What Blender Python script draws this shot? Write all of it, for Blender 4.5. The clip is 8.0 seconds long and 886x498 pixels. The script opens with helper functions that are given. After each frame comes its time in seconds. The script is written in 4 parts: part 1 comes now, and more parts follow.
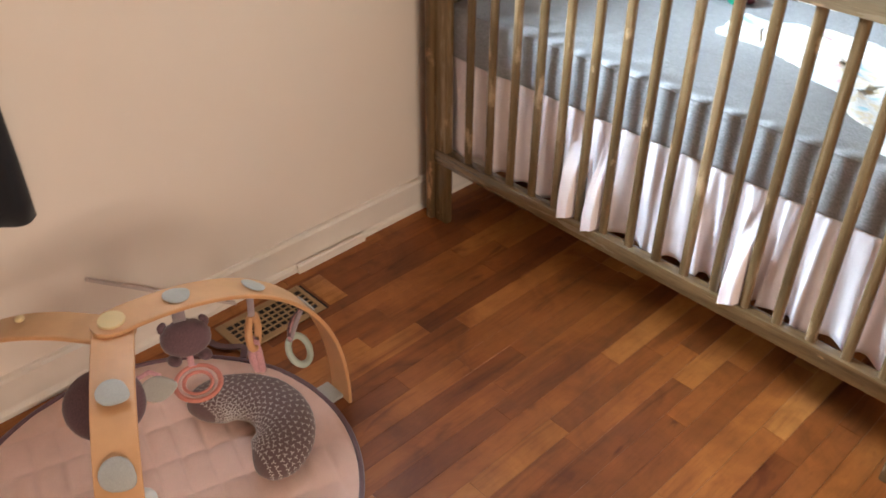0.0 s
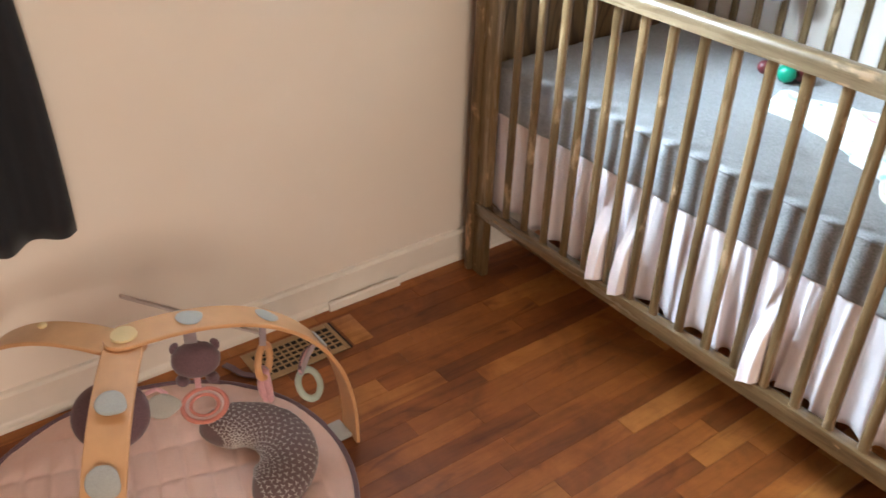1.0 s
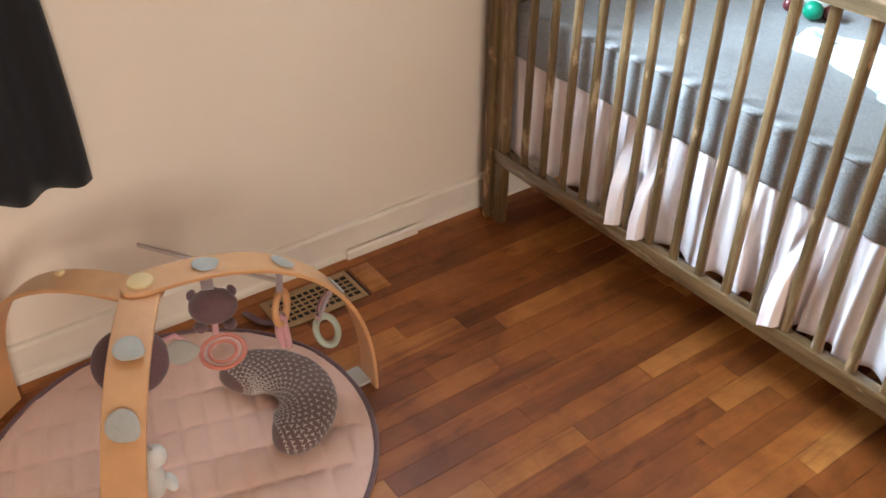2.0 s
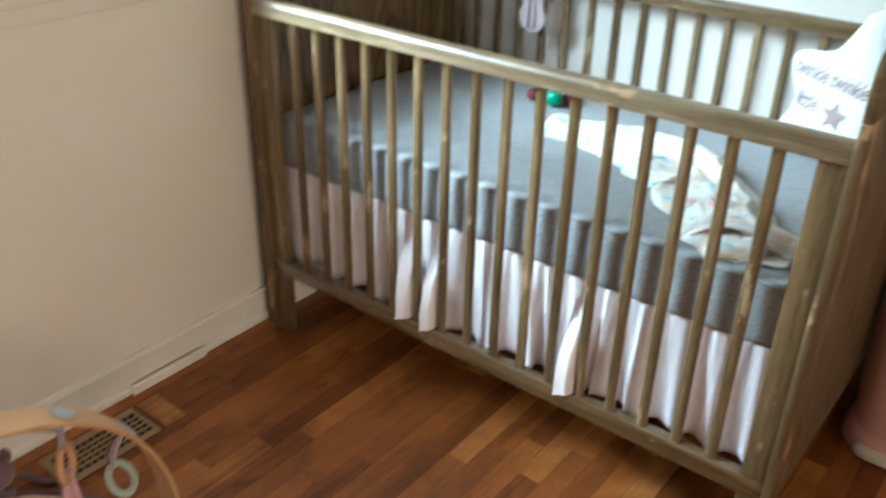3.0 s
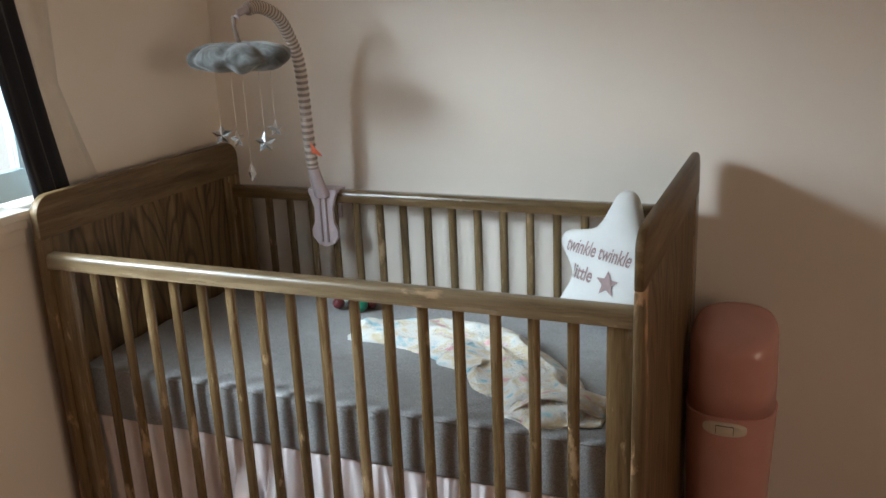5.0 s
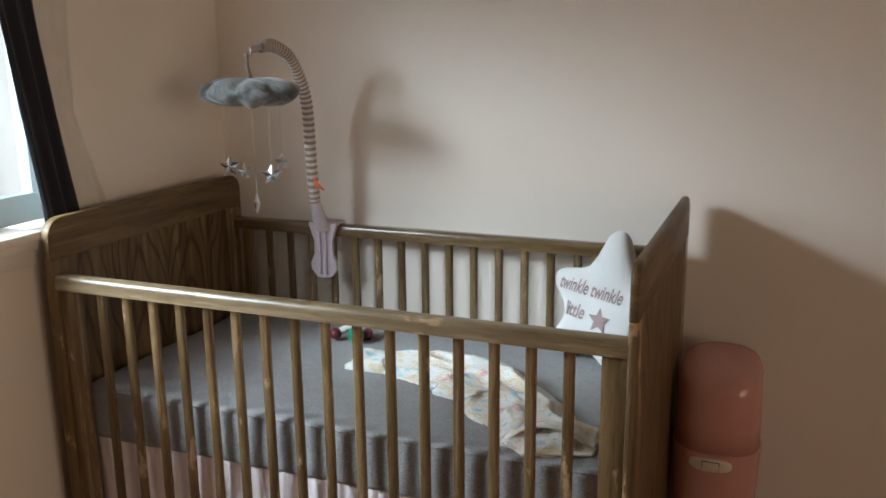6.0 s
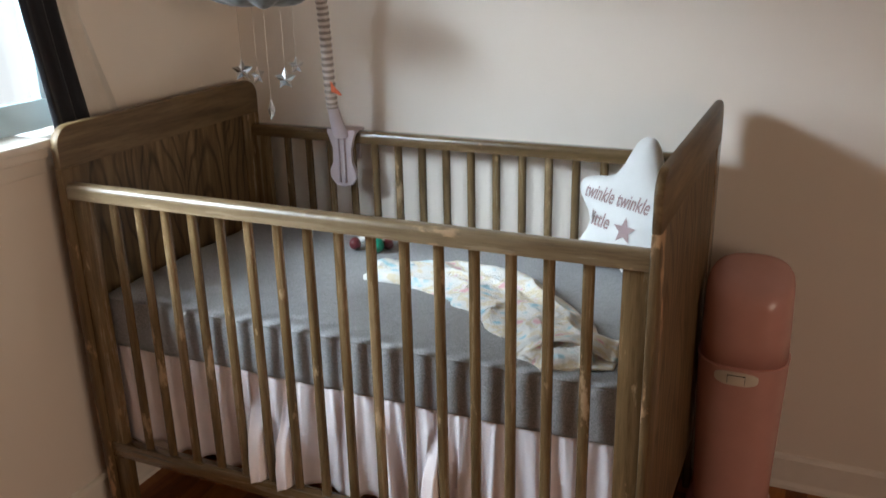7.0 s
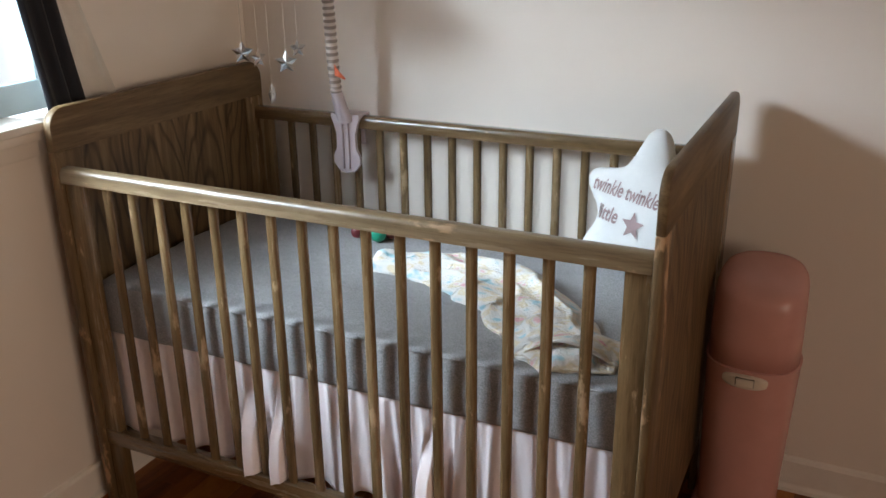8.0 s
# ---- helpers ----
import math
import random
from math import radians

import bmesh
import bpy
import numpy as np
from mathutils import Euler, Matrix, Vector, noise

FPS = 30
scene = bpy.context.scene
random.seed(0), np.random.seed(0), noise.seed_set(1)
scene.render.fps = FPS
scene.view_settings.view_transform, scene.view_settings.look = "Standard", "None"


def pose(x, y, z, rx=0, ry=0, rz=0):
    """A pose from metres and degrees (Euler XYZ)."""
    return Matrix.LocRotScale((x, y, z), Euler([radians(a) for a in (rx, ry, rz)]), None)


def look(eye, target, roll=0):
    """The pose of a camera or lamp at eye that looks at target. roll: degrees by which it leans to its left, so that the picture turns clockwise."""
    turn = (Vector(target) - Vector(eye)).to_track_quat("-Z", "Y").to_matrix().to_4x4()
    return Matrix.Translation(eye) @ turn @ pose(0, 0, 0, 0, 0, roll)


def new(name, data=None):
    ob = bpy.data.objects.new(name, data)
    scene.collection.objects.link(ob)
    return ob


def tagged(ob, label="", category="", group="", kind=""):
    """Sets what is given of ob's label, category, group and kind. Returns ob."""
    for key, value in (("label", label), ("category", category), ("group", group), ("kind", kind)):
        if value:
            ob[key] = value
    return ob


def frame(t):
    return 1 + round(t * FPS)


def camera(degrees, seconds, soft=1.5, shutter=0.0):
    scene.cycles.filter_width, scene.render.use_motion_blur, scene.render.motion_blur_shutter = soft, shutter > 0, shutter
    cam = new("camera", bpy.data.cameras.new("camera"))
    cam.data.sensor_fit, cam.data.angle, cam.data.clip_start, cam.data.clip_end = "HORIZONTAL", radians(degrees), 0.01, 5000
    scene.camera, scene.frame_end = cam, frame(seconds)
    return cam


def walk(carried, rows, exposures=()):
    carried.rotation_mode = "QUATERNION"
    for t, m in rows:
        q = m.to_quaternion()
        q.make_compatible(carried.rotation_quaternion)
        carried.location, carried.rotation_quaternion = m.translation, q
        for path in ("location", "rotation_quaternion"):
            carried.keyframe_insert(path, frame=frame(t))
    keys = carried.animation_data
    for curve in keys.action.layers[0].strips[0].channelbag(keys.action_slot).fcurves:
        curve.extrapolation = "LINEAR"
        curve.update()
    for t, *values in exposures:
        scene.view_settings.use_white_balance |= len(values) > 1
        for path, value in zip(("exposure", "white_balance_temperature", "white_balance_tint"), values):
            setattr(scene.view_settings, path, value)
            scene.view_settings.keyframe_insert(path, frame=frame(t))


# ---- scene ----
cam = camera(53.9, 8.0, shutter=0.5)
PATH = [
    (0, (1.632, -2.311, 1.465), (0.462, -1.188, 0.295), 0.3),
    (0.4, (1.696, -2.277, 1.451), (0.438, -1.227, 0.306), 1.8),
    (0.5, (1.715, -2.261, 1.461), (0.439, -1.226, 0.321), 2.0),
    (1, (1.738, -2.227, 1.469), (0.395, -1.200, 0.401), 1.9),
    (1.2, (1.734, -2.238, 1.463), (0.372, -1.260, 0.373), 1.4),
    (2.3, (1.741, -2.211, 1.443), (0.453, -1.231, 0.268), 1.0),
    (2.5, (1.732, -2.219, 1.455), (0.508, -1.084, 0.353), 1.8),
    (2.7, (1.708, -2.202, 1.468), (0.560, -0.956, 0.406), 1.2),
    (2.9, (1.717, -2.212, 1.465), (0.620, -0.871, 0.466), 2.1),
    (3, (1.718, -2.218, 1.465), (0.651, -0.832, 0.495), 1.4),
    (3.1, (1.714, -2.222, 1.464), (0.676, -0.794, 0.524), 1.6),
    (3.5, (1.713, -2.243, 1.484), (0.795, -0.663, 0.671), 0.3),
    (4, (1.716, -2.265, 1.506), (0.898, -0.569, 0.830), -0.8),
    (4.5, (1.707, -2.292, 1.526), (0.943, -0.547, 0.916), -3.0),
    (4.7, (1.719, -2.288, 1.528), (0.952, -0.538, 0.936), -3.1),
    (5.8, (1.693, -2.402, 1.521), (0.996, -0.590, 1.041), -0.7),
    (6, (1.704, -2.399, 1.515), (0.981, -0.593, 1.053), -0.6),
    (6.5, (1.709, -2.375, 1.513), (0.953, -0.603, 0.973), -0.5),
    (7, (1.715, -2.318, 1.499), (0.937, -0.599, 0.834), -1.3),
    (7.5, (1.719, -2.257, 1.505), (0.927, -0.564, 0.792), -1.4),
    (8, (1.726, -2.232, 1.510), (0.914, -0.549, 0.798), -0.7),
]
walk(cam, [(t, look(eye, target, roll)) for t, eye, target, roll in PATH],
     [(0, 0.78, 6100, 7), (1.2, 0.80, 5950, 4), (2.5, 0.82, 5850, 1), (3.0, 0.52, 5550, -7), (3.6, 0.08, 5900, -4), (4.5, -0.46, 6350, 3),
      (6.0, -0.58, 6500, 7), (7.0, -0.40, 6400, 8), (8.0, -0.31, 6350, 9)])

# ---- world and light ----
world = bpy.data.worlds.new("world")
scene.world = world
world.use_nodes = True
wt = world.node_tree
sky = wt.nodes.new("ShaderNodeTexSky")
sky.sky_type = "NISHITA"
sky.sun_disc = False
sky.sun_elevation, sky.sun_rotation = radians(40), radians(200)
wt.links.new(sky.outputs[0], wt.nodes["Background"].inputs[0])
wt.nodes["Background"].inputs[1].default_value = 0.1

# the bright sky above the street, outside the window
lamp = bpy.data.lights.new("sky_daylight", "AREA")
lamp.shape, lamp.size, lamp.size_y = "RECTANGLE", 1.5, 0.85
lamp.energy, lamp.color = 348, (0.72, 0.87, 1.0)
lamp_ob = new("sky_daylight", lamp)
lamp_ob.matrix_world = look((-1.45, -2.55, 2.55), (0.8, -0.85, 0.6))
# the rest of the sky and the bright street, in the window's opening
lamp = bpy.data.lights.new("window_daylight", "AREA")
lamp.shape, lamp.size, lamp.size_y = "RECTANGLE", 1.05, 0.80
lamp.energy, lamp.color = 12, (0.90, 0.95, 1.0)
lamp_ob = new("window_daylight", lamp)
lamp_ob.matrix_world = look((-0.24, -1.28, 1.56), (1.0, -1.12, 0.50))

# warm fill light, added in an assumed opening behind the camera
lamp = bpy.data.lights.new("far_fill_light", "AREA")
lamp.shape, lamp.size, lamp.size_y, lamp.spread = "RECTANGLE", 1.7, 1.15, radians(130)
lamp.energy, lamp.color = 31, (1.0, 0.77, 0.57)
lamp_ob = new("far_fill_light", lamp)
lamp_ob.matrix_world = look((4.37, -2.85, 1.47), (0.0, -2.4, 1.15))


# ---- materials ----
def material(name):
    m = bpy.data.materials.new(name)
    m.use_nodes = True
    nt = m.node_tree
    return m, nt, nt.nodes["Principled BSDF"]


def add(nt, kind, **values):
    n = nt.nodes.new("ShaderNode" + kind)
    for k, v in values.items():
        n.inputs[k].default_value = v
    return n


def coords(nt, scale=(1, 1, 1), shift=False):
    tc = nt.nodes.new("ShaderNodeTexCoord")
    mp = add(nt, "Mapping", Scale=scale)
    nt.links.new(tc.outputs["Object"], mp.inputs["Vector"])
    if shift:
        info = nt.nodes.new("ShaderNodeObjectInfo")
        mul = add(nt, "Math")
        mul.operation = "MULTIPLY"
        mul.inputs[1].default_value = 37.0
        nt.links.new(info.outputs["Random"], mul.inputs[0])
        nt.links.new(mul.outputs[0], mp.inputs["Location"])
    return mp.outputs[0]


def ramp(nt, source, stops):
    r = nt.nodes.new("ShaderNodeValToRGB")
    el = r.color_ramp.elements
    while len(el) < len(stops):
        el.new(0.5)
    for e, (p, c) in zip(el, stops):
        e.position, e.color = p, (*c, 1)
    nt.links.new(source, r.inputs[0])
    return r.outputs[0]


def mix(nt, fac, a, b, mode="MIX"):
    n = nt.nodes.new("ShaderNodeMix")
    n.data_type, n.blend_type = "RGBA", mode
    for sock, v in ((n.inputs[0], fac), (n.inputs[6], a), (n.inputs[7], b)):
        if hasattr(v, "is_output"):
            nt.links.new(v, sock)
        elif isinstance(v, tuple):
            sock.default_value = (*v, 1)
        else:
            sock.default_value = v
    return n.outputs[2]


def noise_out(nt, vec, scale, detail=4.0, rough=0.55, distort=0.0):
    n = add(nt, "TexNoise", Scale=scale, Detail=detail, Roughness=rough, Distortion=distort)
    nt.links.new(vec, n.inputs["Vector"])
    return n.outputs["Fac"]


def bump(nt, bsdf, height, strength=0.3, distance=0.002):
    b = add(nt, "Bump", Strength=strength, Distance=distance)
    nt.links.new(height, b.inputs["Height"])
    nt.links.new(b.outputs[0], bsdf.inputs["Normal"])


def painted(name, colour, vary=0.04, rough=0.6, grain=220, strength=0.15, big=2.5):
    m, nt, b = material(name)
    v = coords(nt)
    lo = tuple(c * (1 - vary) for c in colour)
    hi = tuple(min(1, c * (1 + vary)) for c in colour)
    base = ramp(nt, noise_out(nt, v, big, 5), [(0.3, lo), (0.7, hi)])
    nt.links.new(base, b.inputs["Base Color"])
    b.inputs["Roughness"].default_value = rough
    bump(nt, b, noise_out(nt, v, grain, 3), strength, 0.001)
    return m


def cloth(name, colour, vary=0.12, weave=900, big=14, strength=0.4, sheen=0.3):
    m, nt, b = material(name)
    v = coords(nt)
    lo = tuple(c * (1 - vary) for c in colour)
    hi = tuple(min(1, c * (1 + vary)) for c in colour)
    fine = ramp(nt, noise_out(nt, v, weave, 2), [(0.3, lo), (0.7, hi)])
    soft = ramp(nt, noise_out(nt, v, big, 4), [(0.3, (0.9, 0.9, 0.9)), (0.7, (1.0, 1.0, 1.0))])
    nt.links.new(mix(nt, 1.0, fine, soft, "MULTIPLY"), b.inputs["Base Color"])
    b.inputs["Roughness"].default_value = 0.9
    b.inputs["Sheen Weight"].default_value = sheen
    bump(nt, b, noise_out(nt, v, weave, 2), strength, 0.0008)
    return m


def stained_wood(name, axis, dark, mid, light, wear=(0.42, 0.24, 0.12), wear_at=0.66, cathedral=False):
    """Grain along the given axis, with streaks, pores and rubbed spots."""
    m, nt, b = material(name)
    s = [1.0, 1.0, 1.0]
    s[axis] = 0.07
    v = coords(nt, tuple(s))
    broad = noise_out(nt, v, 34, 5, 0.6, 0.3)
    fine = noise_out(nt, v, 300, 4, 0.6)
    colour = ramp(nt, broad, [(0.27, dark), (0.5, mid), (0.76, light)])
    if cathedral:
        # tall pointed arches, as in rotary-cut veneer
        place = coords(nt)
        split = nt.nodes.new("ShaderNodeSeparateXYZ")
        nt.links.new(place, split.inputs[0])

        def maths(kind, a, c):
            n = add(nt, "Math")
            n.operation = kind
            for sock, v in ((n.inputs[0], a), (n.inputs[1], c)):
                if hasattr(v, "is_output"):
                    nt.links.new(v, sock)
                else:
                    sock.default_value = v
            return n.outputs[0]

        warp = maths("MULTIPLY", noise_out(nt, coords(nt, (1, 1, 0.35)), 7, 2, 0.5), 0.16)
        fold = maths("PINGPONG", maths("ADD", split.outputs[1], warp), 0.105)
        arch = maths("ADD", maths("MULTIPLY", maths("POWER", fold, 1.6), 24.0), maths("MULTIPLY", split.outputs[2], 1.3))
        arch = maths("ADD", arch, maths("MULTIPLY", noise_out(nt, coords(nt, (1, 1, 0.3)), 5, 2, 0.5), 0.7))
        many = add(nt, "Math")
        many.operation = "MULTIPLY"
        many.inputs[1].default_value = 27.0
        nt.links.new(arch, many.inputs[0])
        wavy = add(nt, "Math")
        wavy.operation = "SINE"
        nt.links.new(many.outputs[0], wavy.inputs[0])
        lines = ramp(nt, wavy.outputs[0], [(0.0, (1.15, 1.13, 1.1)), (0.45, (1.0, 0.98, 0.96)), (0.78, (0.76, 0.72, 0.68)), (0.98, (0.46, 0.41, 0.37))])
        colour = mix(nt, 0.95, colour, lines, "MULTIPLY")
    pores = ramp(nt, fine, [(0.30, (0.68, 0.64, 0.60)), (0.5, (1, 1, 1))])
    colour = mix(nt, 0.8, colour, pores, "MULTIPLY")
    rub = noise_out(nt, coords(nt, tuple(0.35 if k == axis else 1.0 for k in range(3))), 16, 5, 0.65)
    spot = ramp(nt, rub, [(wear_at, (0, 0, 0)), (wear_at + 0.06, (0.6, 0.6, 0.6))])
    colour = mix(nt, spot, colour, wear)
    nt.links.new(colour, b.inputs["Base Color"])
    nt.links.new(ramp(nt, broad, [(0.3, (0.2, 0.2, 0.2)), (0.7, (0.3, 0.3, 0.3))]), b.inputs["Roughness"])
    bump(nt, b, fine, 0.3, 0.001)
    return m


def plank_wood(name, island=False):
    m, nt, b = material(name)
    if island:
        geo = nt.nodes.new("ShaderNodeNewGeometry")
        rnd = geo.outputs["Random Per Island"]
    else:
        rnd = nt.nodes.new("ShaderNodeObjectInfo").outputs["Random"]
    v = coords(nt, (1.0, 0.09, 1.0), not island)
    tone = ramp(nt, rnd, [(0.0, (0.165, 0.046, 0.011)), (0.25, (0.235, 0.072, 0.016)), (0.6, (0.300, 0.099, 0.022)),
                          (0.85, (0.375, 0.142, 0.035)), (1.0, (0.47, 0.212, 0.064))])
    streak = ramp(nt, noise_out(nt, v, 13, 5, 0.55, 1.6), [(0.26, (0.50, 0.36, 0.26)), (0.44, (0.93, 0.89, 0.85)), (0.8, (1.10, 1.10, 1.08))])
    fine = noise_out(nt, v, 160, 4)
    pores = ramp(nt, fine, [(0.3, (0.84, 0.80, 0.76)), (0.5, (1, 1, 1))])
    spot = nt.nodes.new("ShaderNodeNewGeometry")
    blotch = ramp(nt, noise_out(nt, spot.outputs["Position"], 6.5, 5, 0.65, 0.6), [(0.3, (0.68, 0.62, 0.56)), (0.5, (1.0, 0.99, 0.98)), (0.7, (1.28, 1.31, 1.34))])
    tone = mix(nt, 1.0, tone, blotch, "MULTIPLY")
    knots = ramp(nt, noise_out(nt, coords(nt, (1.0, 0.35, 1.0), not island), 9, 3, 0.5, 1.5), [(0.63, (1, 1, 1)), (0.74, (0.5, 0.36, 0.28))])
    colour = mix(nt, 1.0, mix(nt, 0.9, mix(nt, 1.0, tone, streak, "MULTIPLY"), pores, "MULTIPLY"), knots, "MULTIPLY")
    nt.links.new(colour, b.inputs["Base Color"])
    nt.links.new(ramp(nt, noise_out(nt, coords(nt), 12, 4), [(0.3, (0.36, 0.36, 0.36)), (0.7, (0.52, 0.52, 0.52))]), b.inputs["Roughness"])
    b.inputs["Specular IOR Level"].default_value = 0.35
    bump(nt, b, fine, 0.08, 0.001)
    return m


def plain(name, colour, rough=0.5, metal=0.0, vary=0.05, grain=120, strength=0.08):
    m = painted(name, colour, vary, rough, grain, strength, 20)
    m.node_tree.nodes["Principled BSDF"].inputs["Metallic"].default_value = metal
    return m


WALL = painted("wall_paint", (0.80, 0.712, 0.628), 0.025, 0.55, 260, 0.25, 1.6)
# unseen ceiling and far walls, darker than the room's paint to cut bounce
CEILING = painted("bounce_cut_ceiling", (0.58, 0.55, 0.50), 0.02, 0.7)
WALL_LOW_BOUNCE = painted("bounce_cut_wall", (0.49, 0.395, 0.31), 0.03, 0.6, 260, 0.25, 1.6)
TRIM = painted("trim_paint", (0.80, 0.73, 0.655), 0.05, 0.38, 60, 0.2, 9)
SASH = painted("sash_paint", (0.43, 0.53, 0.57), 0.03, 0.35, 60, 0.1, 6)
OUTER = painted("outer_sill_paint", (0.13, 0.19, 0.22), 0.12, 0.5, 60, 0.1, 30)
CRIB = ((0.054, 0.031, 0.013), (0.124, 0.076, 0.033), (0.210, 0.138, 0.066))
WOOD_X = stained_wood("crib_wood_lengthwise", 0, *CRIB)
for key, value in (("Coat Weight", 0.9), ("Coat Roughness", 0.22)):
    WOOD_X.node_tree.nodes["Principled BSDF"].inputs[key].default_value = value
# browns lightened to put in daylight on the rail; rubbed spots are wear
WOOD_RAIL_LIT = stained_wood("crib_wood_rubbed_lit_rail", 0, (0.085, 0.054, 0.026), (0.175, 0.122, 0.066), (0.28, 0.205, 0.12), wear=(0.44, 0.28, 0.16), wear_at=0.62)
for key, value in (("Coat Weight", 0.7), ("Coat Roughness", 0.33)):
    WOOD_RAIL_LIT.node_tree.nodes["Principled BSDF"].inputs[key].default_value = value
WOOD_Y = stained_wood("crib_wood_crosswise", 1, *CRIB, wear_at=0.74)
WOOD_Z = stained_wood("crib_wood_upright", 2, (0.060, 0.036, 0.016), (0.140, 0.088, 0.040), (0.27, 0.18, 0.092), wear=(0.46, 0.31, 0.18), wear_at=0.59)
WOOD_EDGE = stained_wood("crib_wood_worn_edge", 2, *CRIB, wear=(0.60, 0.36, 0.20), wear_at=0.55)
WOOD_PANEL = stained_wood("crib_wood_panel", 2, *CRIB, wear_at=0.8, cathedral=True)
for wood in (WOOD_Y, WOOD_EDGE, WOOD_PANEL):
    bsdf = wood.node_tree.nodes["Principled BSDF"]
    for link in list(bsdf.inputs["Roughness"].links):
        wood.node_tree.links.remove(link)
    bsdf.inputs["Roughness"].default_value = 0.46
    bsdf.inputs["Specular IOR Level"].default_value = 0.35
PLANK = plank_wood("oak_floor")
PLANK_FAR = plank_wood("oak_floor_far", True)
SUBFLOOR = plain("subfloor", (0.09, 0.045, 0.018), 0.9)
BEECH = painted("bent_beech", (0.60, 0.325, 0.155), 0.09, 0.4, 60, 0.05, 14)
SHEET = cloth("grey_sheet", (0.292, 0.288, 0.288), 0.30, 330, 55, 0.7, 0.04)
SKIRT = cloth("pale_pink_skirt", (0.89, 0.80, 0.805), 0.03, 700, 10, 0.2)
NAVY = cloth("charcoal_curtain", (0.010, 0.011, 0.016), 0.2, 600, 12, 0.5, 0.1)
LINING = cloth("curtain_lining", (0.70, 0.63, 0.55), 0.05, 500, 10)
PINK = cloth("quilt_pink", (0.80, 0.55, 0.47), 0.05, 500, 7)
PURPLE = cloth("plum_cloth", (0.145, 0.082, 0.098), 0.2, 420, 20)
LILAC = cloth("lilac_ribbon", (0.33, 0.27, 0.30), 0.08)
ROSE = cloth("rose_ribbon", (0.62, 0.33, 0.36), 0.15, 300)
CORAL = cloth("coral_cloth", (0.66, 0.23, 0.17), 0.08)
BLUSH = cloth("blush_cloth", (0.70, 0.46, 0.40), 0.06)
FELT = cloth("grey_felt", (0.41, 0.395, 0.365), 0.06, 380, 30)
MINT = plain("mint_silicone", (0.43, 0.49, 0.42), 0.5)
WHITE_CLOTH = cloth("white_cotton", (0.74, 0.73, 0.71), 0.03, 600, 10, 0.25)
MAUVE = cloth("mauve_embroidery", (0.36, 0.25, 0.245), 0.15, 800)
PAIL = plain("rose_enamel", (0.55, 0.28, 0.245), 0.26, 0.0, 0.03, 40, 0.03)
CREAM = plain("cream_plastic", (0.66, 0.57, 0.47), 0.45)
PALE_PLASTIC = plain("pale_lilac_plastic", (0.52, 0.43, 0.44), 0.4)
GREY_KNIT = cloth("grey_stripe_knit", (0.27, 0.215, 0.185), 0.1, 700)
CREAM_KNIT = cloth("cream_stripe_knit", (0.62, 0.53, 0.47), 0.06, 700)
ORANGE = cloth("orange_tag", (0.75, 0.16, 0.07), 0.05)
SILVER = plain("silver_foil", (0.78, 0.79, 0.8), 0.22, 1.0, 0.08, 60, 0.6)
THREAD = plain("nylon_thread", (0.45, 0.40, 0.34), 0.5)
GREEN = plain("green_plastic", (0.01, 0.23, 0.13), 0.3)
MAROON = plain("maroon_plastic", (0.13, 0.02, 0.025), 0.35)
BUTTON = plain("pale_wood_button", (0.68, 0.50, 0.25), 0.5)
BRASS = plain("tan_metal", (0.36, 0.235, 0.12), 0.45, 0.35, 0.1)
BLACK = plain("shade_black", (0.012, 0.010, 0.009), 0.8)
STICK = plain("grey_stick", (0.55, 0.47, 0.44), 0.5)


def cloud_cloth():
    m, nt, b = material("cloud_velvet")
    v = coords(nt)
    c = ramp(nt, noise_out(nt, v, 24, 4, 0.6, 1.0), [(0.34, (0.036, 0.037, 0.033)), (0.5, (0.088, 0.091, 0.086)), (0.66, (0.185, 0.196, 0.198))])
    nt.links.new(c, b.inputs["Base Color"])
    b.inputs["Roughness"].default_value = 0.85
    b.inputs["Sheen Weight"].default_value = 0.5
    bump(nt, b, noise_out(nt, v, 300, 2), 0.4, 0.001)
    return m


def knit_cloth():
    m, nt, b = material("pastel_knit")
    v = coords(nt)
    rowed = coords(nt, (1.0, 1.7, 1.2))
    n = add(nt, "TexNoise", Scale=21.0, Detail=1.5, Roughness=0.5)
    nt.links.new(rowed, n.inputs["Vector"])
    c = ramp(nt, n.outputs["Fac"], [(0.30, (0.36, 0.60, 0.66)), (0.38, (0.74, 0.74, 0.71)), (0.51, (0.78, 0.75, 0.70)), (0.58, (0.72, 0.62, 0.42)), (0.64, (0.76, 0.71, 0.66)), (0.70, (0.74, 0.42, 0.43))])
    c = mix(nt, 0.08, c, (0.66, 0.64, 0.60))
    nt.links.new(c, b.inputs["Base Color"])
    b.inputs["Roughness"].default_value = 0.95
    vo = add(nt, "TexVoronoi", Scale=170.0)
    nt.links.new(v, vo.inputs["Vector"])
    bump(nt, b, vo.outputs["Distance"], 0.8, 0.0022)
    return m


def overcast():
    m, nt, b = material("overcast_sky")
    b.inputs["Base Color"].default_value = (0, 0, 0, 1)
    c = ramp(nt, noise_out(nt, coords(nt), 0.4, 3), [(0.3, (0.86, 0.93, 1.0)), (0.7, (1.0, 1.0, 1.0))])
    nt.links.new(c, b.inputs["Emission Color"])
    b.inputs["Emission Strength"].default_value = 1.3
    return m


def glass():
    m, nt, b = material("window_glass")
    b.inputs["Transmission Weight"].default_value = 1.0
    b.inputs["Roughness"].default_value = 0.0
    b.inputs["IOR"].default_value = 1.45
    b.inputs["Base Color"].default_value = (0.97, 0.99, 1.0, 1)
    return m


